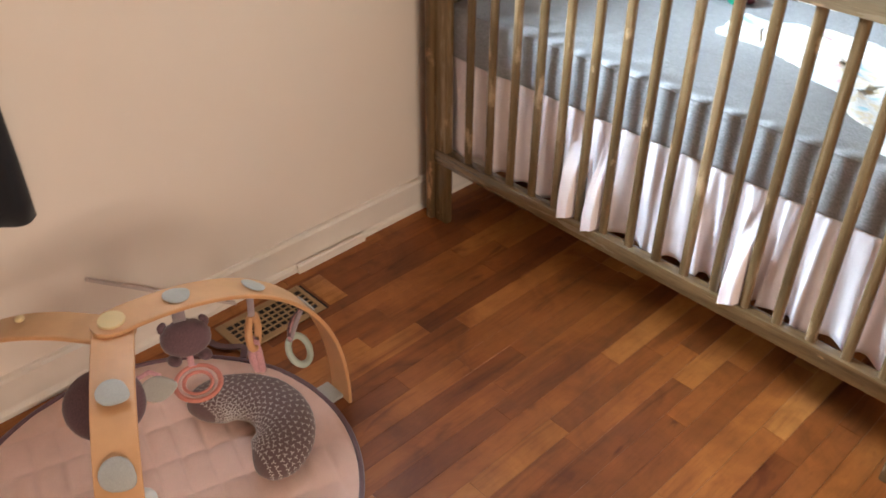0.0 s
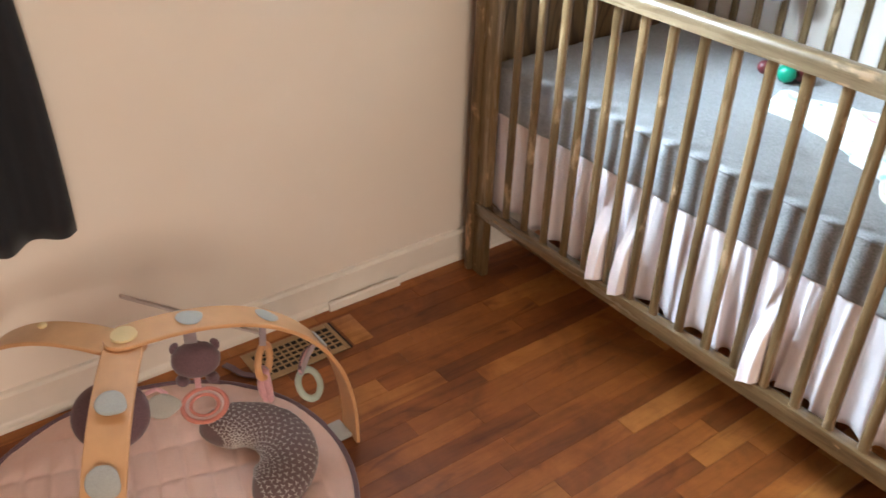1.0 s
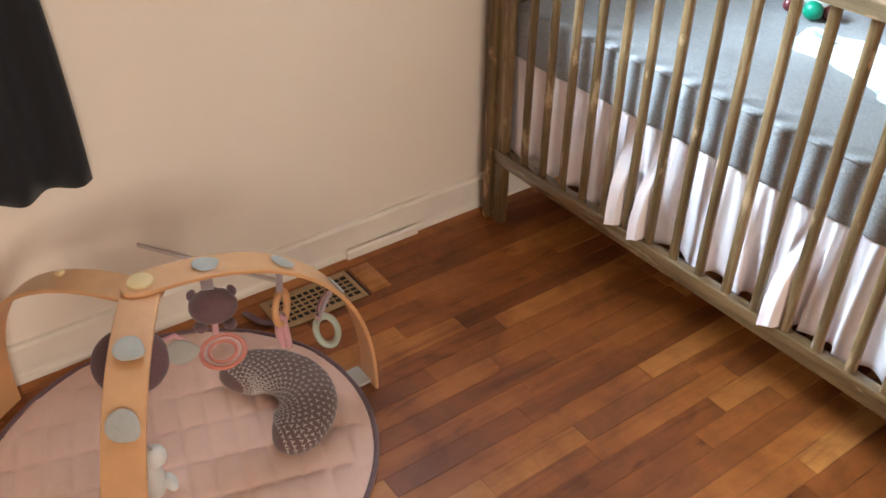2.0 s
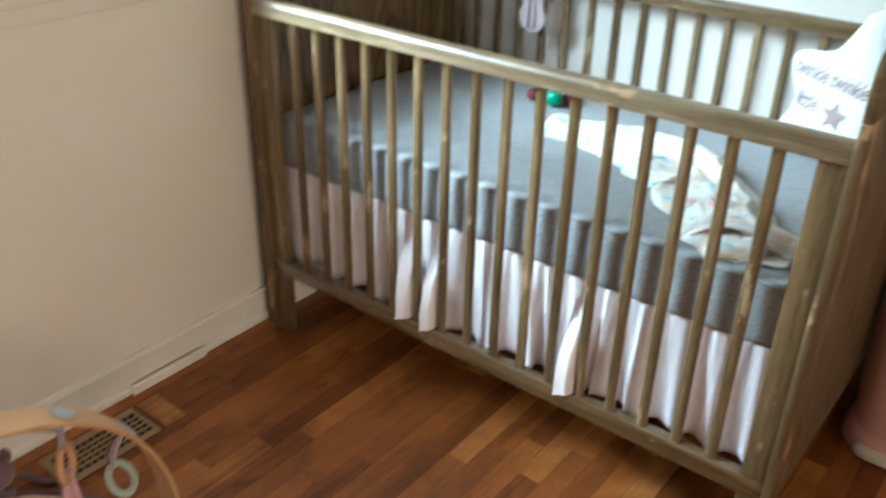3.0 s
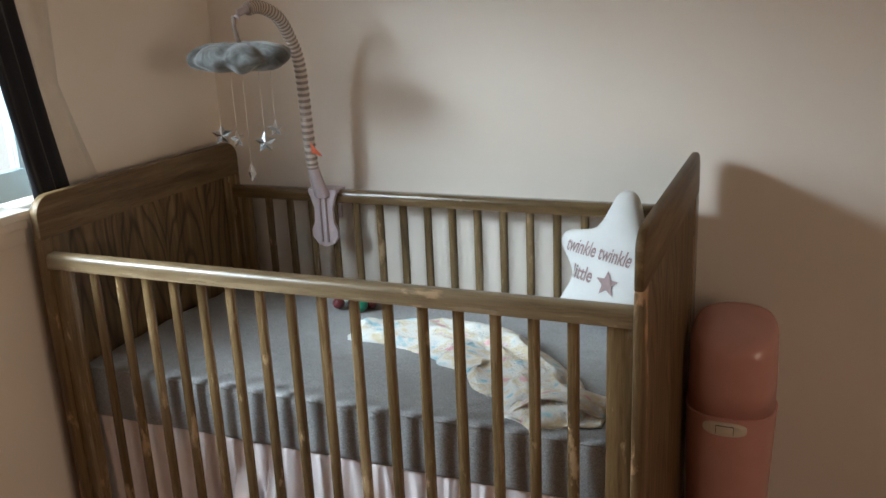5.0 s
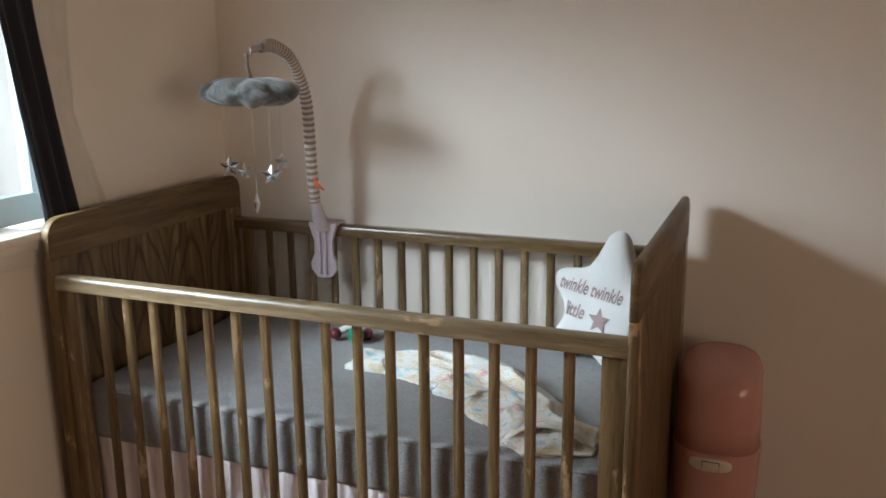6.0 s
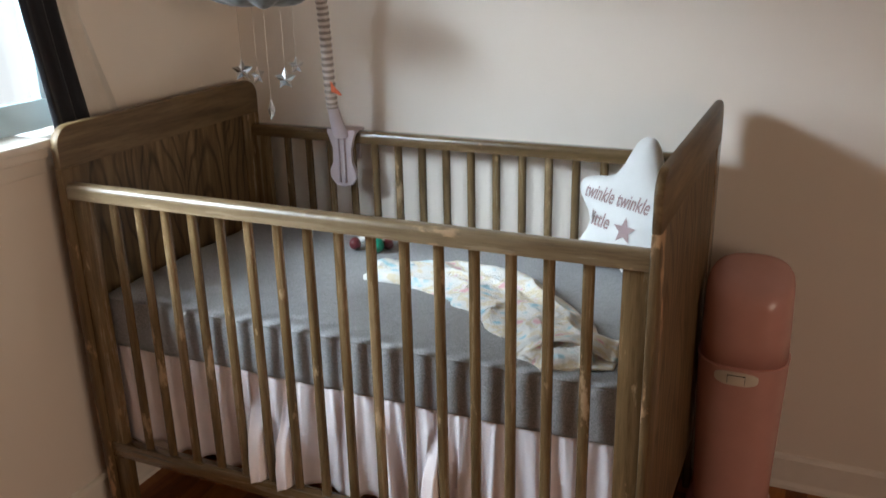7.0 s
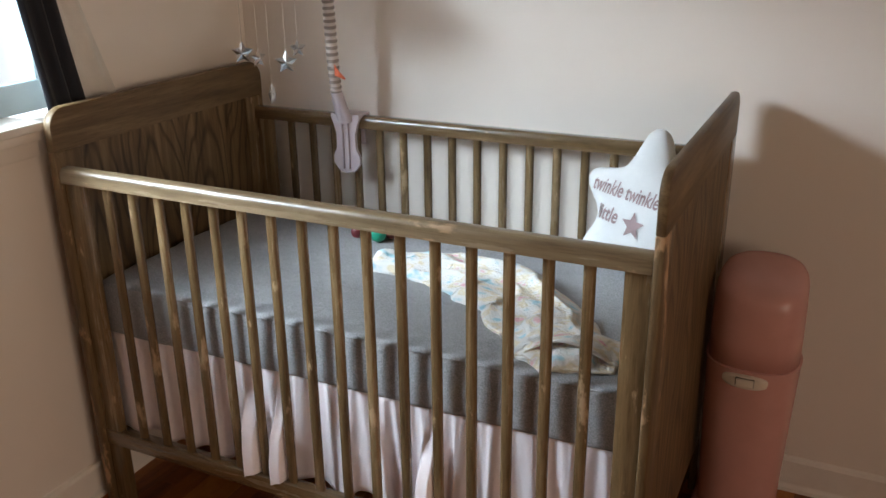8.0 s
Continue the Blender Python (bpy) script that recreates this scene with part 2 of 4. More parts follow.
CLOUD, KNIT, GLASS, GLOW = cloud_cloth(), knit_cloth(), glass(), overcast()
PRINT = cloth("plum_cotton", (0.15, 0.092, 0.092), 0.15, 700)
MARK = cloth("pale_print", (0.58, 0.52, 0.49), 0.08, 700)


# ---- builders ----
def thing(name, at, label, category, group=""):
    e = new(name)
    e.empty_display_size = 0.05
    e.location = at
    return tagged(e, label, category, group)


def part(name, bm, mats, parent=None, label="", smooth=False):
    """One mesh, built in world places, under a thing or under a part."""
    me = bpy.data.meshes.new(name)
    bmesh.ops.recalc_face_normals(bm, faces=bm.faces)
    bm.to_mesh(me)
    bm.free()
    for m in (mats if isinstance(mats, (list, tuple)) else [mats]):
        me.materials.append(m)
    if smooth:
        me.shade_smooth()
        if smooth != "all":
            me.set_sharp_from_angle(angle=radians(40))
    ob = new(name, me)
    if parent:
        ob.parent = parent
        ob.matrix_parent_inverse = Matrix.Translation(-parent.location)
    if label:
        tagged(ob, label)
    return ob


def box(bm, x0, x1, y0, y1, z0, z1, bev=0.0, seg=2):
    made = bmesh.ops.create_cube(bm, size=1)["verts"]
    for v in made:
        v.co = Vector(((x0 + x1) / 2 + v.co.x * (x1 - x0), (y0 + y1) / 2 + v.co.y * (y1 - y0), (z0 + z1) / 2 + v.co.z * (z1 - z0)))
    if bev:
        edges = {e for v in made for e in v.link_edges}
        bmesh.ops.bevel(bm, geom=list(edges), offset=bev, segments=seg, affect="EDGES", profile=0.5)
    return bm


def boxed(name, dims, mat, parent=None, bev=0.0, label="", seg=2):
    return part(name, box(bmesh.new(), *dims, bev, seg), mat, parent, label, smooth=bev > 0)


def sweep(bm, path, section, ups, closed_ends=True, slots=None):
    """Carries a closed section (list of (side, up)) along a path; ups gives the up vector, section may be a function of the fraction."""
    rings = []
    n = len(path)
    for i, p in enumerate(path):
        p = Vector(p)
        d = (Vector(path[min(i + 1, n - 1)]) - Vector(path[max(i - 1, 0)])).normalized()
        up = Vector(ups[i] if isinstance(ups, list) else ups)
        side = d.cross(up).normalized()
        up = side.cross(d).normalized()
        sec = section(i / (n - 1)) if callable(section) else section
        rings.append([bm.verts.new(p + side * a + up * b) for a, b in sec])
    k = len(rings[0])
    for i in range(n - 1):
        for j in range(k):
            f = bm.faces.new((rings[i][j], rings[i][(j + 1) % k], rings[i + 1][(j + 1) % k], rings[i + 1][j]))
            if slots:
                f.material_index = slots(i)
    if closed_ends:
        bm.faces.new(rings[0][::-1])
        bm.faces.new(rings[-1])
    return bm


def circle(r, n=10, rb=None):
    rb = r if rb is None else rb
    return [(r * math.cos(2 * math.pi * k / n), rb * math.sin(2 * math.pi * k / n)) for k in range(n)]


def tube(bm, path, r, n=8, up=(0.3, 0.5, 0.8), slots=None):
    if isinstance(r, (int, float)):
        return sweep(bm, path, circle(r, n), up, slots=slots)
    return sweep(bm, path, lambda f: circle(r[min(len(r) - 1, int(round(f * (len(r) - 1))))], n), up, slots=slots)


def ball(bm, c, rx, ry=None, rz=None, u=14, v=9):
    made = bmesh.ops.create_uvsphere(bm, u_segments=u, v_segments=v, radius=1)["verts"]
    for w in made:
        w.co = Vector((c[0] + w.co.x * rx, c[1] + w.co.y * (ry or rx), c[2] + w.co.z * (rz or rx)))
    return bm


def ring(bm, c, R, r, normal, n=28, k=8, squash=1.0):
    a = Vector(normal).normalized()
    u = a.orthogonal().normalized()
    w = a.cross(u)
    rows = []
    for i in range(n):
        t = 2 * math.pi * i / n
        out = u * math.cos(t) + w * math.sin(t)
        rows.append([bm.verts.new(Vector(c) + out * (R + r * math.cos(2 * math.pi * j / k)) + a * r * squash * math.sin(2 * math.pi * j / k)) for j in range(k)])
    for i in range(n):
        for j in range(k):
            bm.faces.new((rows[i][j], rows[i][(j + 1) % k], rows[(i + 1) % n][(j + 1) % k], rows[(i + 1) % n][j]))
    return bm


def cushion(bm, outline, centre, x_axis, y_axis, thick, levels=(1.0, 0.97, 0.9, 0.78, 0.6, 0.38, 0.16), flat_back=False, swell=None):
    """A stuffed shape over an outline of (u, v) that is star-shaped round its centre."""
    xa, ya = Vector(x_axis).normalized(), Vector(y_axis).normalized()
    za = xa.cross(ya)
    swell = swell or (lambda s: math.sqrt(max(0.0, 1 - s ** 2.4)))
    sides = []
    rim = [bm.verts.new(Vector(centre) + xa * u + ya * v) for u, v in outline]
    for sign in (1, -1):
        rows = [rim]
        for s in levels[1:]:
            h = swell(s) * thick * (0.25 if flat_back and sign < 0 else 1.0)
            rows.append([bm.verts.new(Vector(centre) + xa * u * s + ya * v * s + za * sign * h) for u, v in outline])
        tip = bm.verts.new(Vector(centre) + za * sign * thick * (0.25 if flat_back and sign < 0 else 1.0))
        n = len(outline)
        for a, b in zip(rows, rows[1:]):
            for i in range(n):
                bm.faces.new((a[i], a[(i + 1) % n], b[(i + 1) % n], b[i]))
        for i in range(n):
            bm.faces.new((rows[-1][i], rows[-1][(i + 1) % n], tip))
    return bm


def lathe(bm, profile, cx, cy, n=40, power=2.0, turn=0.0):
    """Profile rows (rx, ry, z); power over 2 squares the section."""
    rows = []
    for rx, ry, z in profile:
        row = []
        for i in range(n):
            t = 2 * math.pi * i / n + turn
            c, s = math.cos(t), math.sin(t)
            row.append(bm.verts.new((cx + rx * math.copysign(abs(c) ** (2 / power), c), cy + ry * math.copysign(abs(s) ** (2 / power), s), z)))
        rows.append(row)
    for a, b in zip(rows, rows[1:]):
        for i in range(n):
            bm.faces.new((a[i], a[(i + 1) % n], b[(i + 1) % n], b[i]))
    bm.faces.new(rows[0][::-1])
    bm.faces.new(rows[-1])
    return bm


def sheet(bm, rows, thick, normal):
    """A cloth with both faces, from rows of points."""
    nrm = Vector(normal).normalized() * thick
    front = [[bm.verts.new(Vector(p)) for p in r] for r in rows]
    back = [[bm.verts.new(Vector(p) - nrm) for p in r] for r in rows]
    h, w = len(rows), len(rows[0])
    for i in range(h - 1):
        for j in range(w - 1):
            bm.faces.new((front[i][j], front[i][j + 1], front[i + 1][j + 1], front[i + 1][j]))
            bm.faces.new((back[i][j], back[i + 1][j], back[i + 1][j + 1], back[i][j + 1]))
    edge = [(0, j) for j in range(w)] + [(i, w - 1) for i in range(1, h)] + [(h - 1, j) for j in range(w - 2, -1, -1)] + [(i, 0) for i in range(h - 2, 0, -1)]
    for a, b in zip(edge, edge[1:] + edge[:1]):
        bm.faces.new((front[a[0]][a[1]], back[a[0]][a[1]], back[b[0]][b[1]], front[b[0]][b[1]]))
    return bm


def wob(*p, seed=0.0):
    return noise.noise(Vector((p[0] + seed, (p[1] if len(p) > 1 else 0) + 1.7 * seed, (p[2] if len(p) > 2 else 0) - seed)))


# ---- the room ----
WX, NY = -0.05, 0.03          # faces of the window wall and of the wall behind the crib
EX, SY, TOP = 4.3, -4.5, 2.44
W0, W1, WZ0, WZ1 = -1.84, -0.64, 1.05, 1.97   # the window's opening


def structure(name, bm, mat, label, category, parent=None):
    return tagged(part(name, bm, mat, parent, smooth=False), label, category, kind="structure")


bm = bmesh.new()
for d in ((SY, NY, 0, WZ0), (SY, NY, WZ1, TOP), (SY, W0, WZ0, WZ1), (W1, NY, WZ0, WZ1)):
    box(bm, WX - 0.16, WX, *d)
structure("wall_west", bm, WALL, "cream painted plaster wall with a window opening", "wall")
structure("wall_north", box(bmesh.new(), WX - 0.16, EX + 0.15, NY, NY + 0.15, 0, TOP), WALL, "cream painted plaster wall behind the crib", "wall")
# the opening is assumed, cut only to hold the added fill lamp
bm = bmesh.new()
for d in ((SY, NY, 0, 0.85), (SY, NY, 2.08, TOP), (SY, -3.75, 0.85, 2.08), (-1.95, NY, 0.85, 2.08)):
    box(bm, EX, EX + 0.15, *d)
structure("wall_east", bm, WALL_LOW_BOUNCE, "unseen wall toned dark against bounce, with an opening added for the fill lamp", "wall")
structure("wall_south", box(bmesh.new(), WX - 0.16, EX + 0.15, SY - 0.15, SY, 0, TOP), WALL_LOW_BOUNCE, "unseen wall toned dark to cut bounce light", "wall")
structure("ceiling", box(bmesh.new(), WX - 0.16, EX + 0.15, SY - 0.15, NY + 0.15, TOP, TOP + 0.1), CEILING, "unseen ceiling toned down to cut bounce light", "ceiling")


def baseboard(name, along, a0, a1, face, out):
    """Board with a beaded top and a shoe moulding, out is +1 or -1 away from the wall."""
    sec = [(0, 0), (0.021, 0), (0.020, 0.011), (0.013, 0.018), (0.011, 0.022), (0.011, 0.084), (0.016, 0.087), (0.016, 0.094), (0.009, 0.101), (0, 0.104)]
    b = bmesh.new()
    ends = []
    for a in (a0, a1):
        ends.append([b.verts.new((face + out * d, a, z) if along == "y" else (a, face + out * d, z)) for d, z in sec])
    n = len(sec)
    for i in range(n):
        b.faces.new((ends[0][i], ends[0][(i + 1) % n], ends[1][(i + 1) % n], ends[1][i]))
    b.faces.new(ends[0])
    b.faces.new(ends[1][::-1])
    return structure(name, b, TRIM, "scuffed cream painted baseboard along the wall", "baseboard")


bb_w = baseboard("baseboard", "y", SY, NY, WX, 1)
baseboard("baseboard", "x", WX + 0.022, EX, NY, -1)
# a loose length of moulding that stands proud at the foot of the window wall
part("loose_strip", sweep(bmesh.new(), [(WX + 0.026, -1.275, 0.013), (WX + 0.029, -1.16, 0.015), (WX + 0.026, -1.04, 0.013)],
     [(-0.005, -0.013), (0.006, -0.013), (0.006, 0.009), (0.001, 0.014), (-0.005, 0.014)], (0, 0, 1)), TRIM, bb_w, "loose strip of painted shoe moulding", smooth=True)

# window
win = tagged(thing("window_1", (WX, -1.25, WZ0), "white painted sash window with a bright overcast sky", "window"), kind="structure")
boxed("window_sill", (WX - 0.10, 0.004, -1.92, -0.81, WZ0, WZ0 + 0.022), TRIM, win, 0.005, "white painted window sill")
bm = bmesh.new()
box(bm, WX, WX + 0.018, -1.90, -0.81, WZ0 - 0.066, WZ0, 0.004)
box(bm, WX + 0.018, WX + 0.036, -1.90, -0.81, WZ0 - 0.026, WZ0, 0.006)
part("window_apron", bm, WALL, win, smooth=True)
bm = bmesh.new()
for y in (W0, W1 - 0.03):
    box(bm, WX - 0.155, WX - 0.03, y, y + 0.03, WZ0 + 0.0225, WZ1 - 0.03)
box(bm, WX - 0.155, WX - 0.03, W0, W1, WZ1 - 0.03, WZ1)
part("window_frame", bm, SASH, win)
sky_b = bmesh.new()
sky_b.faces.new([sky_b.verts.new(p) for p in ((-7.0, -9.0, -2.0), (-7.0, 14.0, -2.0), (-7.0, 14.0, 3.2), (-7.0, -9.0, 3.2))])
structure("backdrop", sky_b, GLOW, "bright overcast sky beyond the window", "sky")
bm = bmesh.new()
y0, y1 = W0 + 0.03, W1 - 0.03
box(bm, WX - 0.10, WX - 0.065, y0, y1, WZ0 + 0.0225, 1.146, 0.003)
for y in (y0, y1 - 0.045):
    box(bm, WX - 0.098, WX - 0.068, y, y + 0.045, 1.146, 1.62, 0.003)
box(bm, WX - 0.098, WX - 0.068, y0, y1, 1.62, 1.665, 0.003)
part("sash", bm, SASH, win, "white painted lower sash", smooth=True)
bm = bmesh.new()
box(bm, WX - 0.62, WX - 0.16, W0 - 0.1, W1 + 0.1, WZ0 - 0.06, WZ0 - 0.012, 0.004)
box(bm, WX - 0.34, WX - 0.31, W0 - 0.1, W1 + 0.1, WZ0 - 0.012, WZ0 + 0.004, 0.003)
box(bm, WX - 0.62, WX - 0.57, W0 - 0.1, W1 + 0.1, WZ0 - 0.012, WZ0 + 0.03, 0.003)
part("outer_sill", bm, OUTER, win, "pale blue painted sill outside the glass", smooth=True)
bm = bmesh.new()
box(bm, WX - 0.14, WX - 0.11, y0, y1, WZ1 - 0.08, WZ1 - 0.03, 0.003)
box(bm, WX - 0.14, WX - 0.11, y0, y1, 1.63, 1.67, 0.003)
for y in (y0, y1 - 0.045):
    box(bm, WX - 0.14, WX - 0.11, y, y + 0.045, 1.67, WZ1 - 0.08, 0.003)
part("sash", bm, SASH, win, "white painted upper sash", smooth=True)
for zz, xx in (((1.146, 1.62), WX - 0.083), ((1.67, WZ1 - 0.08), WX - 0.125)):
    pane = boxed("pane", (xx - 0.002, xx + 0.002, y0 + 0.045, y1 - 0.045, *zz), GLASS, win)
    pane.visible_shadow = False


# ---- curtains ----
def curtain(name, left, right, z_top, z_hem, folds, depth, x0, mat, label, hem_lift=None, parent=None, lean=None):
    rows = []
    nz, ny = 40, 90
    for i in range(nz + 1):
        f = i / nz
        row = []
        for j in range(ny + 1):
            g = j / ny
            y = left(f) + (right(f) - left(f)) * g
            z = z_top + (z_hem - z_top) * f
            if hem_lift:
                z += hem_lift(g) * f ** 8
            x = x0 + depth * (0.5 + 0.5 * math.sin(folds * 2 * math.pi * g + 0.7 * wob(f * 2, g * 3))) * (0.7 + 0.3 * f) + 0.004 * wob(f * 9, g * 8)
            row.append((x, y, z))
        rows.append(row)
    return part(name, sheet(bmesh.new(), rows, 0.0015, (1, 0, 0)), mat, parent, label if parent else "", smooth="all")


def edge_at(*stops):
    """An edge of a curtain that hangs 1.7 m down from 2.2 m, through stops of (height, y)."""
    def y_of(f):
        z = 2.2 - 1.7 * f
        for (za, ya), (zb, yb) in zip(stops, stops[1:]):
            if z >= zb:
                return ya + (yb - ya) * (za - z) / (za - zb)
        return stops[-1][1]
    return y_of


cur = thing("curtain", (-0.03, -0.7, 1.1), "charcoal blackout curtain tucked behind the crib headboard", "curtain", "window curtains")
curtain("panel", edge_at((2.2, -0.925), (1.10, -0.773), (0.5, -0.755)), edge_at((2.2, -0.80), (1.35, -0.702), (1.10, -0.657), (0.5, -0.634)), 2.2, 0.5, 2.5, 0.013, -0.029, NAVY, "charcoal blackout cloth", parent=cur)
curtain("lining", edge_at((2.2, -0.80), (1.1, -0.70), (0.5, -0.67)), edge_at((2.2, -0.57), (1.63, -0.600), (1.35, -0.620), (1.10, -0.534), (0.5, -0.50)), 2.2, 0.5, 1.6, 0.018, -0.049, LINING, "beige lining turned outward", parent=cur)
cur2 = thing("curtain", (-0.02, -2.1, 0.5), "charcoal blackout curtain hanging below the sill", "curtain", "window curtains")
curtain("panel", lambda f: -2.62, lambda f: -1.920 + 0.022 * f + 0.012 * math.sin(9 * f) + 0.010 * f ** 12, 2.2, 0.465, 6.5, 0.04, -0.035, NAVY, "", hem_lift=lambda g: 0.010 * max(0, (g - 0.8) / 0.2), parent=cur2)

# ---- the crib ----
crib = thing("crib", (0.74, -0.42, 0.0), "brown stained wooden crib with worn slatted sides against the wall", "crib")
XL, XR = 0.033, 1.447          # inner faces of the two end panels
YF, YB = -0.80, -0.04          # centre lines of the slats


def rounded_rail(bm, x0, x1, y, z0, z1, half):
    h = z1 - z0
    sec = [(-half, 0), (half, 0)] + [(half * math.copysign(abs(math.cos(a)) ** 0.55, math.cos(a)), h * (0.50 + 0.50 * math.sin(a) ** 0.9)) for a in [math.pi * k / 12 for k in range(13)]]
    n = 24
    return sweep(bm, [(x0 + (x1 - x0) * k / n, y, z0) for k in range(n + 1)], sec, (0, 0, 1))


def end_panel(name, x0, x1, inner, ZP):
    """Frame of two stiles and a crowned top rail round a recessed board; legs run on to the floor."""
    e = part(name, box(bmesh.new(), x0 + (0.008 if inner < 0 else 0.0015), x1 - (0.0015 if inner < 0 else 0.008), -0.745, -0.095, 0.20, 1.01), WOOD_PANEL, crib, "recessed board with cathedral grain")
    ya, yb = -0.826, -0.012
    for y0, y1 in ((ya, ya + 0.085), (yb - 0.085, yb)):
        boxed("stile", (x0, x1, y0, y1, 0.0, 1.0), WOOD_EDGE if y0 == ya else WOOD_Z, e, 0.006)
    # top rail with rounded corners
    b = bmesh.new()
    r, z0 = 0.05, 1.0
    out = [(ya, z0)] + [(ya + r - r * math.cos(a), ZP - r + r * math.sin(a)) for a in [math.pi / 2 * k / 8 for k in range(9)]]
    out += [(yb - r + r * math.sin(a), ZP - r + r * math.cos(a)) for a in [math.pi / 2 * k / 8 for k in range(9)]] + [(yb, z0)]
    fa = [b.verts.new((x0, y, z)) for y, z in out]
    fb = [b.verts.new((x1, y, z)) for y, z in out]
    b.faces.new(fa)
    b.faces.new(fb[::-1])
    for i in range(len(out)):
        j = (i + 1) % len(out)
        b.faces.new((fa[i], fb[i], fb[j], fa[j]))
    b.normal_update()
    edges = [ed for ed in b.edges if abs(ed.verts[0].co.x - ed.verts[1].co.x) < 1e-6 and ed.verts[0].co.z + ed.verts[1].co.z > 2.001]
    bmesh.ops.bevel(b, geom=edges, offset=0.006, segments=2, affect="EDGES", profile=0.5)
    part("top_rail", b, WOOD_Y, e, smooth=True)
    boxed("bottom_rail", (x0 + 0.002, x1 - 0.002, ya + 0.085, yb - 0.085, 0.17, 0.25), WOOD_Y, e, 0.004)
    return e


end_panel("headboard", 0.008, XL, 1, 1.103)
end_panel("footboard", XR, 1.466, -1, 1.113)


def side(name, y, back):
    s = -1 if back else 1
    part(name, rounded_rail(bmesh.new(), XL, XR, y, 0.930 if back else 0.925, 0.967 if back else 0.962, 0.021), WOOD_X if back else WOOD_RAIL_LIT, crib, "rounded top rail with a rubbed edge" if not back else "", smooth=True)
    boxed("bottom_rail", (XL, XR, y - 0.016, y + 0.016, 0.196, 0.241), WOOD_X, crib, 0.004)
    for x0, x1 in ((XL, XL + 0.051), (XR - 0.051, XR)):
        boxed("post", (x0, x1, y - 0.0125, y + 0.0125, 0.0, 0.928 if back else 0.922), WOOD_Z, crib, 0.004)
    first = None
    for i in range(1, 17):
        x = (0.075 if back else 0.079) + 1.33 * i / 17
        if first is None:
            b = bmesh.new()
            sec = [(0.0118 * math.copysign(abs(math.cos(a)) ** 0.75, math.cos(a)), 0.0084 * math.copysign(abs(math.sin(a)) ** 0.75, math.sin(a))) for a in [2 * math.pi * k / 20 for k in range(20)]]
            sweep(b, [(x, y, 0.236), (x, y, 0.933)], sec, (0, 1, 0))
            first = part("slat", b, WOOD_Z, crib, smooth=True)
            sx = x
        else:
            o = first.copy()
            scene.collection.objects.link(o)
            me = first.data.copy()
            me.transform(Matrix.Translation((x - sx, 0, 0)))
            o.data = me
    return first


side("front_rail", YF, False)
side("back_rail", YB, True)
boxed("mattress_support", (XL + 0.004, XR - 0.004, -0.728, -0.066, 0.490, 0.505), WOOD_X, crib)

# ---- mattress with its fitted sheet ----
mat_thing = thing("crib_mattress", (0.74, -0.42, 0.512), "crib mattress in a grey heathered fitted sheet", "mattress")
b = bmesh.new()
X0, X1, Y0, Y1, Z0, Z1, R = XL + 0.008, XR - 0.008, -0.777, -0.066, 0.512, 0.656, 0.017
bmesh.ops.create_cube(b, size=1)
for v in b.verts:
    v.co = Vector(((X0 + X1) / 2 + v.co.x * (X1 - X0), (Y0 + Y1) / 2 + v.co.y * (Y1 - Y0), (Z0 + Z1) / 2 + v.co.z * (Z1 - Z0)))
bmesh.ops.bevel(b, geom=list(b.edges), offset=R, segments=4, affect="EDGES", profile=0.5)
bmesh.ops.subdivide_edges(b, edges=[e for e in b.edges if e.calc_length() > 0.3], cuts=60, use_grid_fill=True)
bmesh.ops.subdivide_edges(b, edges=[e for e in b.edges if e.calc_length() > 0.05], cuts=5, use_grid_fill=True)
b.normal_update()
for v in b.verts:
    p = v.co
    edge = math.exp(-((p.z - 0.642) / 0.02) ** 2)
    pucker = 0.0035 * wob(p.x * 16, p.y * 16, p.z * 12) + 0.004 * edge * wob(p.x * 34, p.y * 30, p.z * 20, seed=3)
    front = math.exp(-max(0.0, p.y - Y0) / 0.10) if v.normal.z > 0.7 else 0.0
    pull = 0.003 * front * (1 - abs(2 * wob(p.x * 17 + 3 * p.y, p.y * 4, 8)))
    v.co = p + v.normal * (pucker + pull + 0.004 * wob(p.x * 4, p.y * 4, 2))
part("fitted_sheet", b, SHEET, mat_thing, smooth="all")
edge_path = [(X0 + 0.012 + (X1 - X0 - 0.024) * k / 60, Y0 + 0.004 + 0.0015 * wob(k * 0.7), Z1 - 0.007 + 0.002 * wob(k * 0.5, 9)) for k in range(61)]
part("seam", tube(bmesh.new(), edge_path, 0.0035, 6), SHEET, mat_thing, "corded edge seam", smooth="all")
boxed("underside", (X0 + 0.02, X1 - 0.02, Y0 + 0.02, Y1 - 0.02, 0.5105, 0.518), WHITE_CLOTH, mat_thing)

